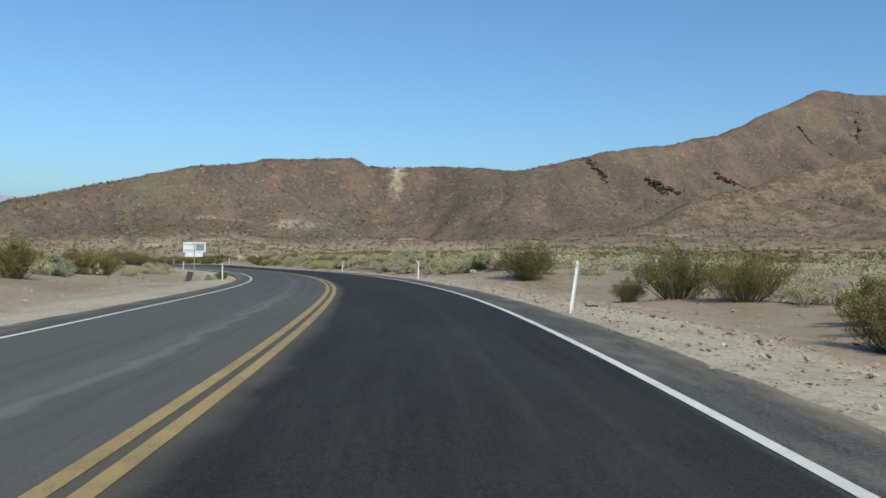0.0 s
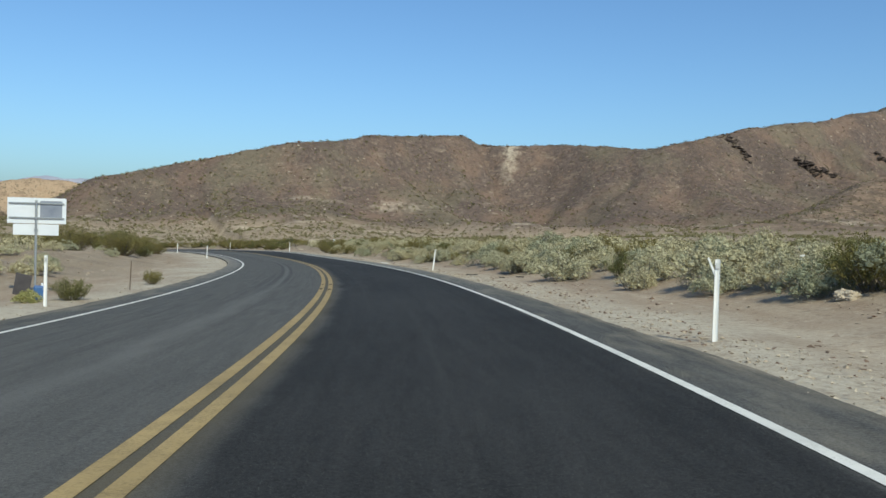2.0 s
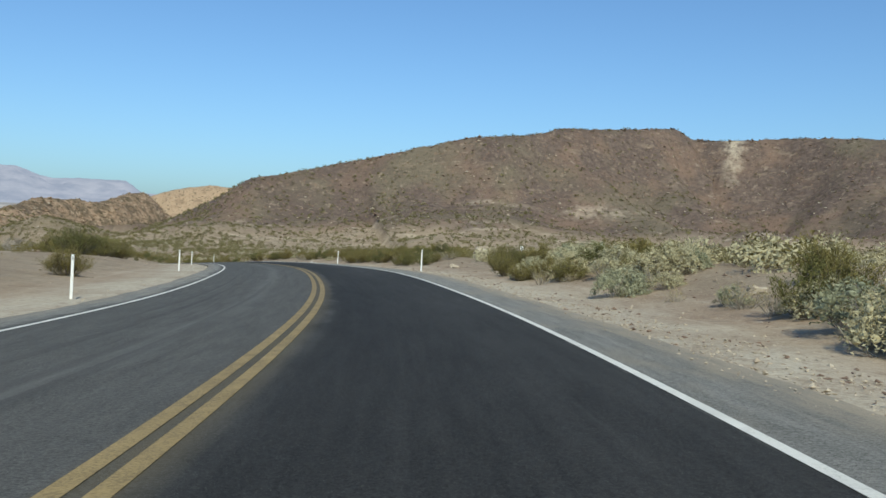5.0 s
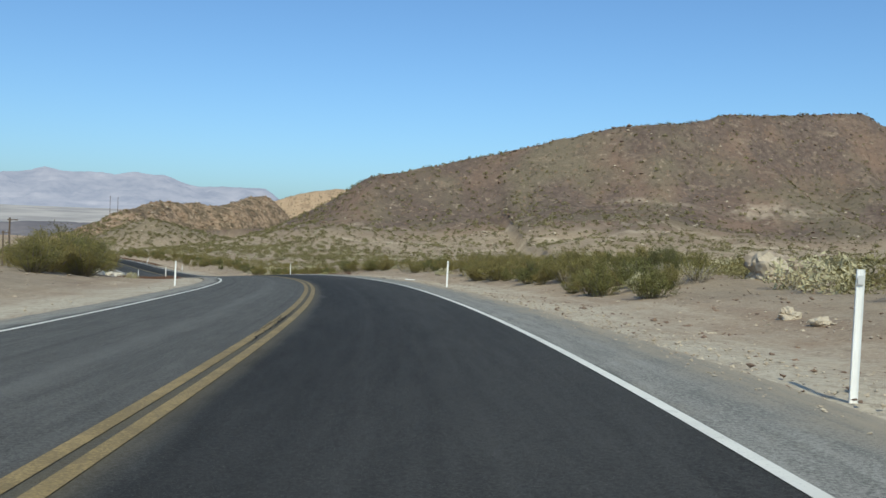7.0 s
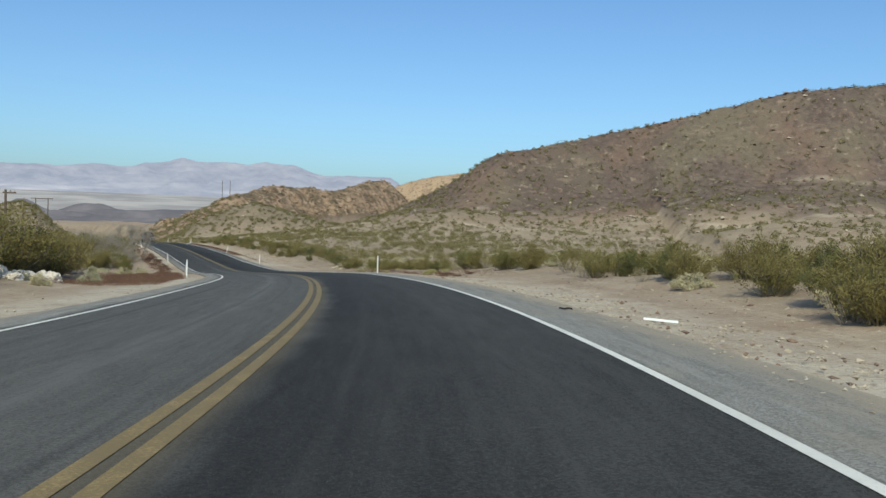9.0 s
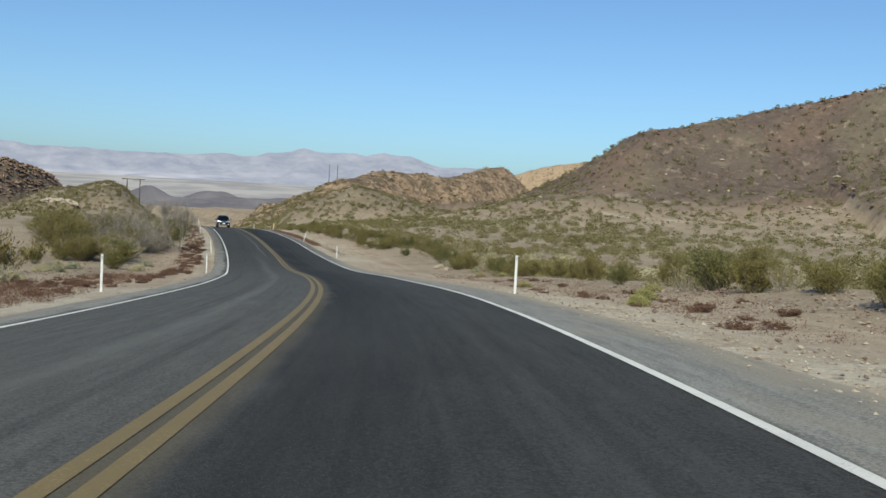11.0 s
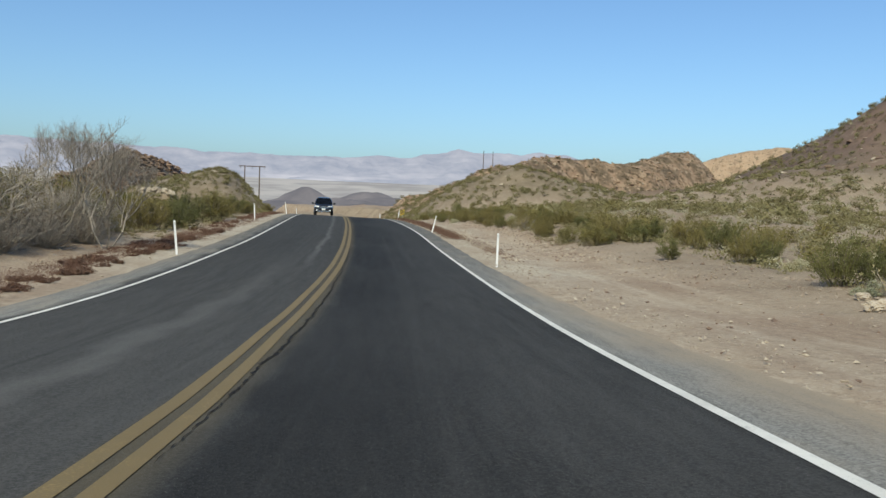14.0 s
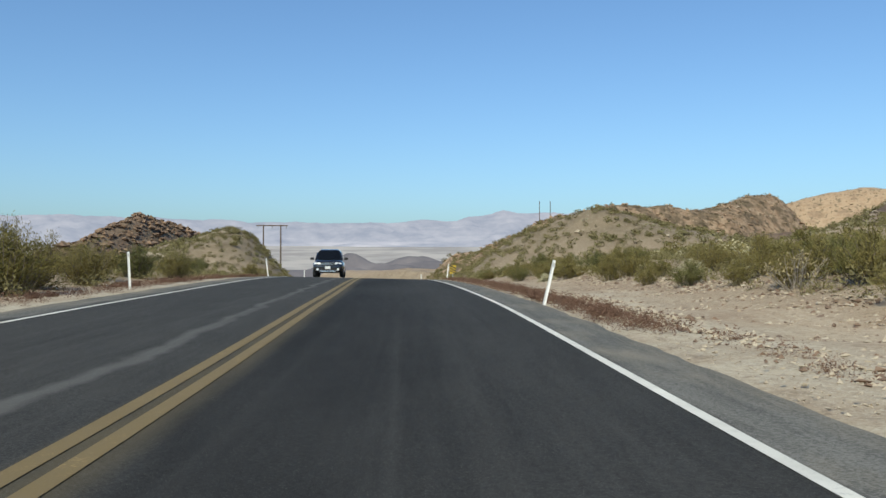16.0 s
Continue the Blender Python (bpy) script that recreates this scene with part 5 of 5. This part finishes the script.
def tyre_scrap(s, n, length, turn, seed):
    r = random.Random(seed)
    p = road_at(s, n)
    bm = bmesh.new()
    rows = []
    for k in range(9):
        u = k / 8
        w = 0.05 * (0.35 + math.sin(u * 3.0)) * r.uniform(0.6, 1.2)
        x = math.sin(u * 2 + seed) * 0.02
        z = 0.015 * math.sin(u * 5) ** 2 + 0.01
        rows.append([bm.verts.new((x - w, (u - 0.5) * length, z)), bm.verts.new((x, (u - 0.5) * length, z + 0.03)), bm.verts.new((x + w, (u - 0.5) * length, z))])
    for a, b in zip(rows[:-1], rows[1:]):
        for i in range(2):
            bm.faces.new((a[i], a[i + 1], b[i + 1], b[i]))
    bmesh.ops.solidify(bm, geom=bm.faces[:], thickness=0.015)
    ob = part("tyre_scrap", bm, RUBBER)
    ob.matrix_basis = pose(p.x, p.y, max(ground_z(p.x, p.y), road_at(s, n).z if abs(n) < 5.2 else -99) + 0.015, 0, 0, road_turn(s) + turn)
    tagged(ob, "torn strip of black tyre rubber on the shoulder", "debris", group="scraps on the shoulder")


for k, (s, n, L, turn) in enumerate(((79.0, 6.4, 0.6, -70), (77.5, 8.2, 0.35, 60), (20.0, 6.2, 0.3, 80), (185, 4.8, 0.25, 85), (76.5, 7.2, 0.3, 40))):
    tyre_scrap(s, n, L, turn, k)


def stake(s, n, height, tag):
    p = road_at(s, n)
    root = new("survey_stake")
    bm = bmesh.new()
    box(bm, (0.03, 0.012, height + 0.2), (0, 0, height / 2 - 0.1), 0.002)
    part("rod", bm, WOOD_POLE, root)
    if tag:
        bm = bmesh.new()
        box(bm, (0.06, 0.01, 0.09), (-0.02, -0.012, height - 0.22), 0.002)
        part("tag", bm, WHITE_POST, root, "small white tag")
    root.matrix_basis = pose(p.x, p.y, ground_z(p.x, p.y), 0, 2, road_turn(s))
    tagged(root, "thin dark stake standing beside the road", "stake")


stake(95, 9.7, 0.95, True)
stake(68, -5.8, 0.85, False)

# ---- clutter round the sign ----
for kind, s, n, size in (("lime_shrub", 62.0, -6.7, 0.75), ("creosote_bush", 62.5, -5.9, 0.45), ("creosote_bush", 72, -5.9, 0.38), ("dead_shrub", 63.2, -6.2, 0.5), ("dry_rust_weed", 60, -8.0, 0.6), ("bursage_bush", 74, -10.3, 1.3), ("bursage_bush", 77, -10.8, 1.2), ("bursage_bush", 72, -11.4, 1.3)):
    plant_sn(kind, s, n, size, 1.2)


def jug(s, n):
    p = road_at(s, n)
    root = new("plastic_can")
    bm = bmesh.new()
    box(bm, (0.26, 0.20, 0.34), (0, 0, 0.17), 0.04)
    part("can_body", bm, mat_plain("blue_plastic", (0.05, 0.12, 0.28), (0.07, 0.16, 0.33), 4, 0.5), root)
    bm = bmesh.new()
    tube(bm, (0.06, 0, 0.33), (0.06, 0, 0.40), 0.03, 0.028, 10)
    part("cap", bm, WHITE_POST, root, "white cap")
    root.matrix_basis = pose(p.x, p.y, ground_z(p.x, p.y), 0, 0, 30)
    tagged(root, "blue plastic can dropped beside a sign post", "container")


jug(63.0, -6.8)


def leaning_board(s, n):
    p = road_at(s, n)
    root = new("discarded_board")
    bm = bmesh.new()
    box(bm, (0.42, 0.03, 0.62), (0, 0, 0.29), 0.006, pose(0, 0, 0, 14, 12, 0))
    part("board", bm, mat_plain("dark_board", (0.07, 0.065, 0.07), (0.11, 0.10, 0.10), 4, 0.7), root)
    bm = bmesh.new()
    box(bm, (0.05, 0.05, 0.6), (0.12, 0.12, 0.24), 0.006, pose(0, 0, 0, -24, 0, 0))
    part("prop", bm, WOOD_POLE, root)
    root.matrix_basis = pose(p.x, p.y, ground_z(p.x, p.y), 0, 0, 20)
    tagged(root, "dark discarded board leaning among litter", "debris")


leaning_board(66, -8.2)


# ---- painted concrete headwall ----
def headwall():
    root = new("concrete_headwall")
    conc = mat_plain("aged_concrete", (0.42, 0.39, 0.34), (0.30, 0.28, 0.25), 3, 0.9, 0.2, bump=0.4)
    bm = bmesh.new()
    box(bm, (5.8, 0.32, 1.0), (0, 0, 0.20), 0.03)
    part("wall", bm, conc, root)
    bm = bmesh.new()
    box(bm, (6.0, 0.46, 0.10), (0, 0.02, 0.75), 0.02)
    part("coping", bm, conc, root)
    bm = bmesh.new()
    box(bm, (2.6, 0.8, 0.12), (-1.6, -0.5, 0.06), 0.03)
    part("apron", bm, conc, root)
    purple = mat_plain("purple_paint", (0.055, 0.05, 0.13), (0.085, 0.075, 0.18), 5, 0.6)
    white = mat_plain("chalky_white_paint", (0.52, 0.54, 0.60), (0.40, 0.42, 0.50), 5, 0.6)
    orange = mat_plain("orange_paint", (0.60, 0.16, 0.03), (0.48, 0.12, 0.03), 5, 0.6)
    blue = mat_plain("blue_paint", (0.10, 0.16, 0.34), (0.15, 0.22, 0.40), 5, 0.6)

    def blot(name, x, z, w, h, mat, seed, depth=0.0):
        r = random.Random(seed)
        bm = bmesh.new()
        ring = []
        for k in range(18):
            a = 2 * math.pi * k / 18
            e = r.uniform(0.75, 1.1)
            ring.append(bm.verts.new((x + w / 2 * math.copysign(abs(math.cos(a)) ** 0.5, math.cos(a)) * e, -0.164 - depth, z + h / 2 * math.copysign(abs(math.sin(a)) ** 0.5, math.sin(a)) * e)))
        bm.faces.new(ring)
        r2 = bmesh.ops.extrude_face_region(bm, geom=bm.faces[:])
        bmesh.ops.translate(bm, verts=[v for v in r2["geom"] if isinstance(v, bmesh.types.BMVert)], vec=(0, 0.003, 0))
        part(name, bm, mat, root, name.replace("_", " ") + " on the concrete")

    blot("purple_paint_field", -1.6, 0.42, 3.0, 0.50, purple, 1)
    blot("purple_paint_field", 1.6, 0.42, 2.9, 0.50, purple, 2)
    blot("white_paint_shape", 0.2, 0.40, 0.75, 0.46, white, 3, 0.006)
    blot("white_paint_shape", 0.95, 0.38, 0.55, 0.44, white, 4, 0.006)
    blot("blue_paint_shape", -2.4, 0.40, 0.8, 0.40, blue, 5, 0.006)
    blot("orange_paint_shape", -1.25, 0.22, 0.28, 0.24, orange, 6, 0.006)
    blot("blue_paint_shape", 2.3, 0.40, 0.8, 0.34, blue, 7, 0.006)
    bm = bmesh.new()
    box(bm, (0.10, 0.08, 0.55), (-1.3, 0.05, 1.0), 0.01, pose(0, 0, 0, 0, -6, 0))
    part("stub_post", bm, WHITE_POST, root, "short white post")
    p = road_at(44.7, 18.0)
    root.matrix_basis = pose(p.x, p.y, ground_z(p.x, p.y) - 0.1, 0, 0, road_turn(44) - 78)
    tagged(root, "low concrete headwall covered with purple, white and orange paint", "wall")


headwall()


# ---- poles ----
def utility_pole(x, y, top, arm, turn, name="utility_pole", label="weathered wooden utility pole with a short crossarm"):
    z = ground_z(x, y)
    h = max(top - z, 5.0)
    root = new(name)
    bm = bmesh.new()
    tube(bm, (0, 0, -0.5), (0, 0, h), 0.13, 0.09, 10)
    part("pole", bm, WOOD_POLE, root)
    if arm:
        bm = bmesh.new()
        box(bm, (arm, 0.10, 0.12), (arm * 0.28, 0.0, h - 0.25), 0.01)
        part("crossarm", bm, WOOD_POLE, root)
        for k in (0.72, 0.35):
            bm = bmesh.new()
            tube(bm, (arm * k, 0, h - 0.19), (arm * k, 0, h - 0.02), 0.035, 0.03, 8)
            part("insulator", bm, GALV, root)
    root.matrix_basis = pose(x, y, z, 0, 0, turn)
    return tagged(root, label, "utility pole", group="utility poles")


utility_pole(-122.8, 198.5, -1.9, 1.1, 30)
utility_pole(-136.0, 207.5, -3.6, 1.1, 30)
utility_pole(-330, 262, -3.5, 1.4, 40)
utility_pole(-321.5, 393.5, 8.6, 0, 0, label="tall bare wooden pole on the hillside")
utility_pole(-318.2, 394.5, 8.4, 0, 0, label="tall bare wooden pole on the hillside")


def h_frame(x, y, top, turn):
    z = ground_z(x, y)
    h = max(top - z, 6.0)
    root = new("twin_pole_frame")
    for sx in (-1.6, 1.6):
        bm = bmesh.new()
        tube(bm, (sx, 0, -0.5), (sx, 0, h), 0.17, 0.12, 10)
        part("pole", bm, WOOD_POLE, root)
    bm = bmesh.new()
    box(bm, (5.8, 0.14, 0.20), (0, 0.1, h - 0.15), 0.01)
    part("crossarm", bm, WOOD_POLE, root)
    for sx in (-2.6, 0, 2.6):
        bm = bmesh.new()
        tube(bm, (sx, 0.1, h - 0.7), (sx, 0.1, h - 0.25), 0.06, 0.06, 8)
        part("insulator", bm, GALV, root)
    root.matrix_basis = pose(x, y, z, 0, 0, turn)
    tagged(root, "wooden twin-pole power line frame with a long crossarm", "utility pole")


h_frame(-290.7, 301.2, -1.2, 62)


# ---- pale bank wall below the rocky hill ----
def bank_wall():
    root = new("pale_bank_wall")
    for k in range(6):
        x0, y0 = -263 - 2.2 * k, 272.4 - 0.25 * k
        bm = stone_mesh(70 + k, 1.0, 0.6, 3)
        bmesh.ops.scale(bm, verts=bm.verts, vec=(2.2, 0.5, 0.9))
        ob = part("stone_block", bm, PALE_STONE, root)
        ob.matrix_basis = pose(x0, y0, ground_z(x0, y0) + 0.12 + 0.05 * k, 0, 0, -6)
    tagged(root, "low bank of whitish stone blocks below a rocky hill", "wall")


bank_wall()


# ---- leaning fence posts near the pale wall ----
for k in range(7):
    x0, y0 = -232 - 3.6 * k, 250 + 2.1 * k
    bm = bmesh.new()
    tube(bm, (0, 0, -0.3), (0.03 * (k % 3 - 1), 0, 1.5), 0.06, 0.05, 7)
    ob = part("fence_post", bm, WOOD_POLE)
    ob.matrix_basis = pose(x0, y0, ground_z(x0, y0), 0, 2 * (k % 3 - 1), 40 * k)
    tagged(ob, "weathered wooden fence post below a rocky hill", "fence post", group="fence posts below the rocky hill")


# ---- bare tree ----
def bare_tree(s, n, height, seed, label, spread=0.55, levels=6):
    r = random.Random(seed)
    tv, tf, wv, wf = [], [], [], []

    def grow(a, d, length, rad, level):
        b = a + d * length
        mid = a.lerp(b, 0.5) + Vector((r.gauss(0, 1), r.gauss(0, 1), 0)) * length * 0.07
        v, f = (tv, tf) if level < 2 else (wv, wf)
        stem_bar(v, f, a, mid, rad, rad * 0.85)
        stem_bar(v, f, mid, b, rad * 0.85, rad * 0.62)
        if level >= levels:
            return
        for _ in range(3 if level in (1, 2, 3, 4, 5) else 4):
            t = Vector((r.gauss(0, spread), r.gauss(0, spread), r.uniform(-0.1, 0.45)))
            grow(a.lerp(b, r.uniform(0.55, 1.0)), (d + t).normalized(), length * r.uniform(0.6, 0.82), rad * 0.64, level + 1)

    for k in range(3):
        az = 2.1 * k + r.random()
        d = Vector((math.cos(az) * 0.5, math.sin(az) * 0.5, 1)).normalized()
        grow(Vector((0.1 * math.cos(az), 0.1 * math.sin(az), -0.1)), d, height * 0.27, 0.036, 0)
    root = new("bare_tree")
    for nm, v, f in (("trunk", tv, tf), ("twig_crown", wv, wf)):
        me = bpy.data.meshes.new(nm)
        me.from_pydata(v, [], f)
        me.materials.append(BARK)
        new(nm, me).parent = root
    p = road_at(s, n)
    root.matrix_basis = pose(p.x, p.y, ground_z(p.x, p.y), 0, 0, seed * 50)
    tagged(root, label, "tree", group="bare trees beside the road")


bare_tree(278.5, -8.0, 5.6, 4, "bare grey tree with fine tangled twigs beside the road", 0.42)
bare_tree(279.5, -9.6, 6.0, 9, "tall bare grey tree with fine twigs beside the road", 0.40)
bare_tree(275.0, -10.6, 5.0, 13, "low bare grey tree with tangled twigs beside the road", 0.7, 5)
bare_tree(272.5, -12.6, 5.0, 17, "low bare grey tree with tangled twigs beside the road", 0.7, 5)


# ---- the oncoming car ----
def car(s, n):
    root = new("car")
    paint = Mat("black_car_paint", 0.22, 0.6)
    paint.b.inputs["Coat Weight"].default_value = 0.6
    paint = paint.done((0.012, 0.012, 0.014))
    glass = Mat("dark_car_glass", 0.08, 0.6).done((0.010, 0.011, 0.013))
    chrome = mat_plain("chrome", (0.75, 0.75, 0.75), (0.68, 0.68, 0.68), 9, 0.15, 0.5, 1.0, 0.02)
    lamp_glass = mat_plain("headlight_lens", (0.80, 0.81, 0.82), (0.70, 0.71, 0.73), 9, 0.12, 0.6, 0.0, 0.02)
    black = mat_plain("black_trim", (0.02, 0.02, 0.02), (0.03, 0.03, 0.03), 9, 0.6, 0.3)

    def shell(name, rows, mat, label=""):
        """rows: y, half width, z low, z high: rounded cross sections skinned along the car."""
        bm = bmesh.new()
        rings = []
        for y, w, z0, z1 in rows:
            c = 0.16 * min(w, (z1 - z0))
            rings.append([bm.verts.new(q) for q in ((-w + c, y, z0), (w - c, y, z0), (w, y, z0 + c), (w, y, z1 - c * 1.6), (w - c * 1.8, y, z1), (-w + c * 1.8, y, z1), (-w, y, z1 - c * 1.6), (-w, y, z0 + c))])
        for a, b in zip(rings[:-1], rings[1:]):
            for i in range(8):
                bm.faces.new((a[i], a[(i + 1) % 8], b[(i + 1) % 8], b[i]))
        bm.faces.new(rings[0][::-1])
        bm.faces.new(rings[-1])
        bmesh.ops.recalc_face_normals(bm, faces=bm.faces)
        return part(name, bm, mat, root, label, True)

    # the front of the car faces -y
    shell("body", ((-2.28, 0.70, 0.42, 0.78), (-2.18, 0.84, 0.32, 0.94), (-1.75, 0.91, 0.30, 1.04), (-1.0, 0.92, 0.28, 1.10), (0.6, 0.93, 0.28, 1.10), (1.9, 0.92, 0.30, 1.10), (2.25, 0.86, 0.40, 1.05)), paint)
    cabin = shell("cabin", ((-1.05, 0.86, 1.02, 1.10), (-0.40, 0.74, 1.02, 1.70), (0.3, 0.73, 1.02, 1.78), (1.6, 0.72, 1.02, 1.76), (2.15, 0.76, 1.02, 1.15)), paint)
    bm = bmesh.new()
    vs = [bm.verts.new(q) for q in ((-0.78, -1.06, 1.10), (0.78, -1.06, 1.10), (0.64, -0.47, 1.66), (-0.64, -0.47, 1.66))]
    bm.faces.new(vs)
    bmesh.ops.solidify(bm, geom=bm.faces[:], thickness=0.02)
    part("windscreen", bm, glass, cabin)
    for sx in (-1, 1):
        bm = bmesh.new()
        box(bm, (0.02, 1.9, 0.42), (sx * 0.80, 0.6, 1.38), 0.004, pose(0, 0, 0, 0, sx * -10, 0))
        part("side_window", bm, glass, cabin)
        bm = bmesh.new()
        box(bm, (0.24, 0.12, 0.16), (sx * 1.04, -0.78, 1.16), 0.04)
        part("mirror", bm, black, root)
        bm = bmesh.new()
        box(bm, (0.42, 0.12, 0.19), (sx * 0.62, -2.18, 0.80), 0.04, pose(0, 0, 0, 0, 0, sx * 14))
        part("headlight", bm, lamp_glass, root)
        bm = bmesh.new()
        tube(bm, (sx * 0.62, -2.31, 0.48), (sx * 0.62, -2.24, 0.48), 0.07, 0.08, 14)
        part("fog_lamp", bm, lamp_glass, root)
        for y in (-1.45, 1.45):
            bm = bmesh.new()
            tube(bm, (sx * 0.68, y, 0.35), (sx * 0.93, y, 0.35), 0.35, 0.35, 24)
            bmesh.ops.bevel(bm, geom=[e for e in bm.edges if len(e.link_faces) == 2 and abs(e.calc_face_angle(0)) > 1.2], offset=0.04, segments=2, affect="EDGES")
            tyre = part("wheel", bm, RUBBER, root, "black tyre")
            bm = bmesh.new()
            tube(bm, (sx * 0.92, y, 0.35), (sx * 0.945, y, 0.35), 0.22, 0.20, 16)
            part("rim", bm, chrome, tyre)
    bm = bmesh.new()
    box(bm, (0.78, 0.05, 0.20), (0, -2.26, 0.80), 0.02)
    grille = part("grille", bm, black, root)
    for k in range(3):
        bm = bmesh.new()
        box(bm, (0.74, 0.03, 0.025), (0, -2.29, 0.74 + 0.06 * k), 0.005)
        part("chrome_slat", bm, chrome, grille, "chrome slat")
    bm = bmesh.new()
    box(bm, (1.35, 0.08, 0.14), (0, -2.25, 0.46), 0.03)
    part("lower_intake", bm, black, root)
    # added bright strip that stands for a white reflection low on the front
    bm = bmesh.new()
    box(bm, (1.0, 0.06, 0.09), (0, -2.27, 0.36), 0.02)
    part("bumper_glint", bm, chrome, root, "bright metal strip added for the reflection on the bumper")
    bm = bmesh.new()
    box(bm, (0.32, 0.02, 0.16), (0, -2.32, 0.58), 0.005)
    part("plate", bm, WHITE_POST, root, "pale blank plate")
    p = road_at(s, n)
    a, b = road_at(s - 2, n), road_at(s + 2, n)
    root.matrix_basis = pose(p.x, p.y, p.z, math.degrees(math.atan2(b.z - a.z, 4.0)), 0, road_turn(s))
    tagged(root, "dark sport utility car with bright headlights on the road", "car")


car(336, -1.95)


# ---- dark clefts in the far slope, and low hills out in the valley ----
def cleft_points(rng, lines, count):
    out = []
    for x0, y0, x1, y1 in lines:
        u = rng.rand(count)
        out.append(np.stack([x0 + (x1 - x0) * u + rng.normal(0, 1.2, count), y0 + (y1 - y0) * u + rng.normal(0, 1.2, count)], 1))
    return np.concatenate(out)


# near-black rocks carry the shade inside the clefts in their colour
pebbles("cleft_shade_rocks", "countless rocks lining clefts in the far slope, coloured dark for their shade", cleft_points(_g, ((225, 576, 237, 573), (237, 573, 245, 565), (281, 609, 268, 586), (104, 463, 112, 462), (112, 462, 121, 460), (152, 500, 164, 495), (72, 452, 80, 448)), 60), 0.5, 2.0, mat_plain("cleft_shade_rock", (0.050, 0.039, 0.033), (0.085, 0.064, 0.052), 0.5, 0.95, 0.1, bump=0.6), 31)


def rim_points(rng, ridge, count):
    out = []
    for a, b in zip(ridge[:-1], ridge[1:]):
        u = rng.rand(int(count * math.hypot(b[0] - a[0], b[1] - a[1]) / 40))
        out.append(np.stack([a[0] + (b[0] - a[0]) * u + rng.normal(0, 0.7, len(u)), a[1] + (b[1] - a[1]) * u + rng.normal(0, 0.7, len(u)) - 1.0], 1))
    return np.concatenate(out)


pebbles("rim_rocks", "countless dark rocks along the rim of the brown mesa", rim_points(_g, MESA[2:8] + MESA[7:17], 40), 0.2, 0.8, DARK_STONE, 33)


def valley_hill(x, y, length, depth, height, turn, seed):
    nx, ny = 60, 16
    u, v = np.meshgrid(np.linspace(-1, 1, nx), np.linspace(-1, 1, ny))
    k = np.clip(1 - u * u, 0, 1) ** 0.7 * np.clip(1 - v * v, 0, 1)
    wx, wy = u * length / 2, v * depth / 2
    h = height * k * (0.75 + 1.0 * fnoise(wx + 400 * seed, wy, length * 0.28, 4)) - 3
    t = radians(turn)
    p = np.stack([x + wx * math.cos(t) - wy * math.sin(t), y + wx * math.sin(t) + wy * math.cos(t), -36 + np.maximum(h, -3)], -1).reshape(-1, 3)
    i = np.arange(nx * ny).reshape(ny, nx)
    f = np.stack([i[:-1, :-1], i[:-1, 1:], i[1:, 1:], i[1:, :-1]], -1).reshape(-1, 4)
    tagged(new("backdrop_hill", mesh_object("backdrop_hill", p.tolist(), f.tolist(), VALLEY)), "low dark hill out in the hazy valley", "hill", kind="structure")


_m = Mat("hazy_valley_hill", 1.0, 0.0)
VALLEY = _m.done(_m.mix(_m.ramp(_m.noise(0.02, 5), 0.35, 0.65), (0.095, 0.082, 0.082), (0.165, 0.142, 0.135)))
# the valley's haze is a faint blue glow added to these hills
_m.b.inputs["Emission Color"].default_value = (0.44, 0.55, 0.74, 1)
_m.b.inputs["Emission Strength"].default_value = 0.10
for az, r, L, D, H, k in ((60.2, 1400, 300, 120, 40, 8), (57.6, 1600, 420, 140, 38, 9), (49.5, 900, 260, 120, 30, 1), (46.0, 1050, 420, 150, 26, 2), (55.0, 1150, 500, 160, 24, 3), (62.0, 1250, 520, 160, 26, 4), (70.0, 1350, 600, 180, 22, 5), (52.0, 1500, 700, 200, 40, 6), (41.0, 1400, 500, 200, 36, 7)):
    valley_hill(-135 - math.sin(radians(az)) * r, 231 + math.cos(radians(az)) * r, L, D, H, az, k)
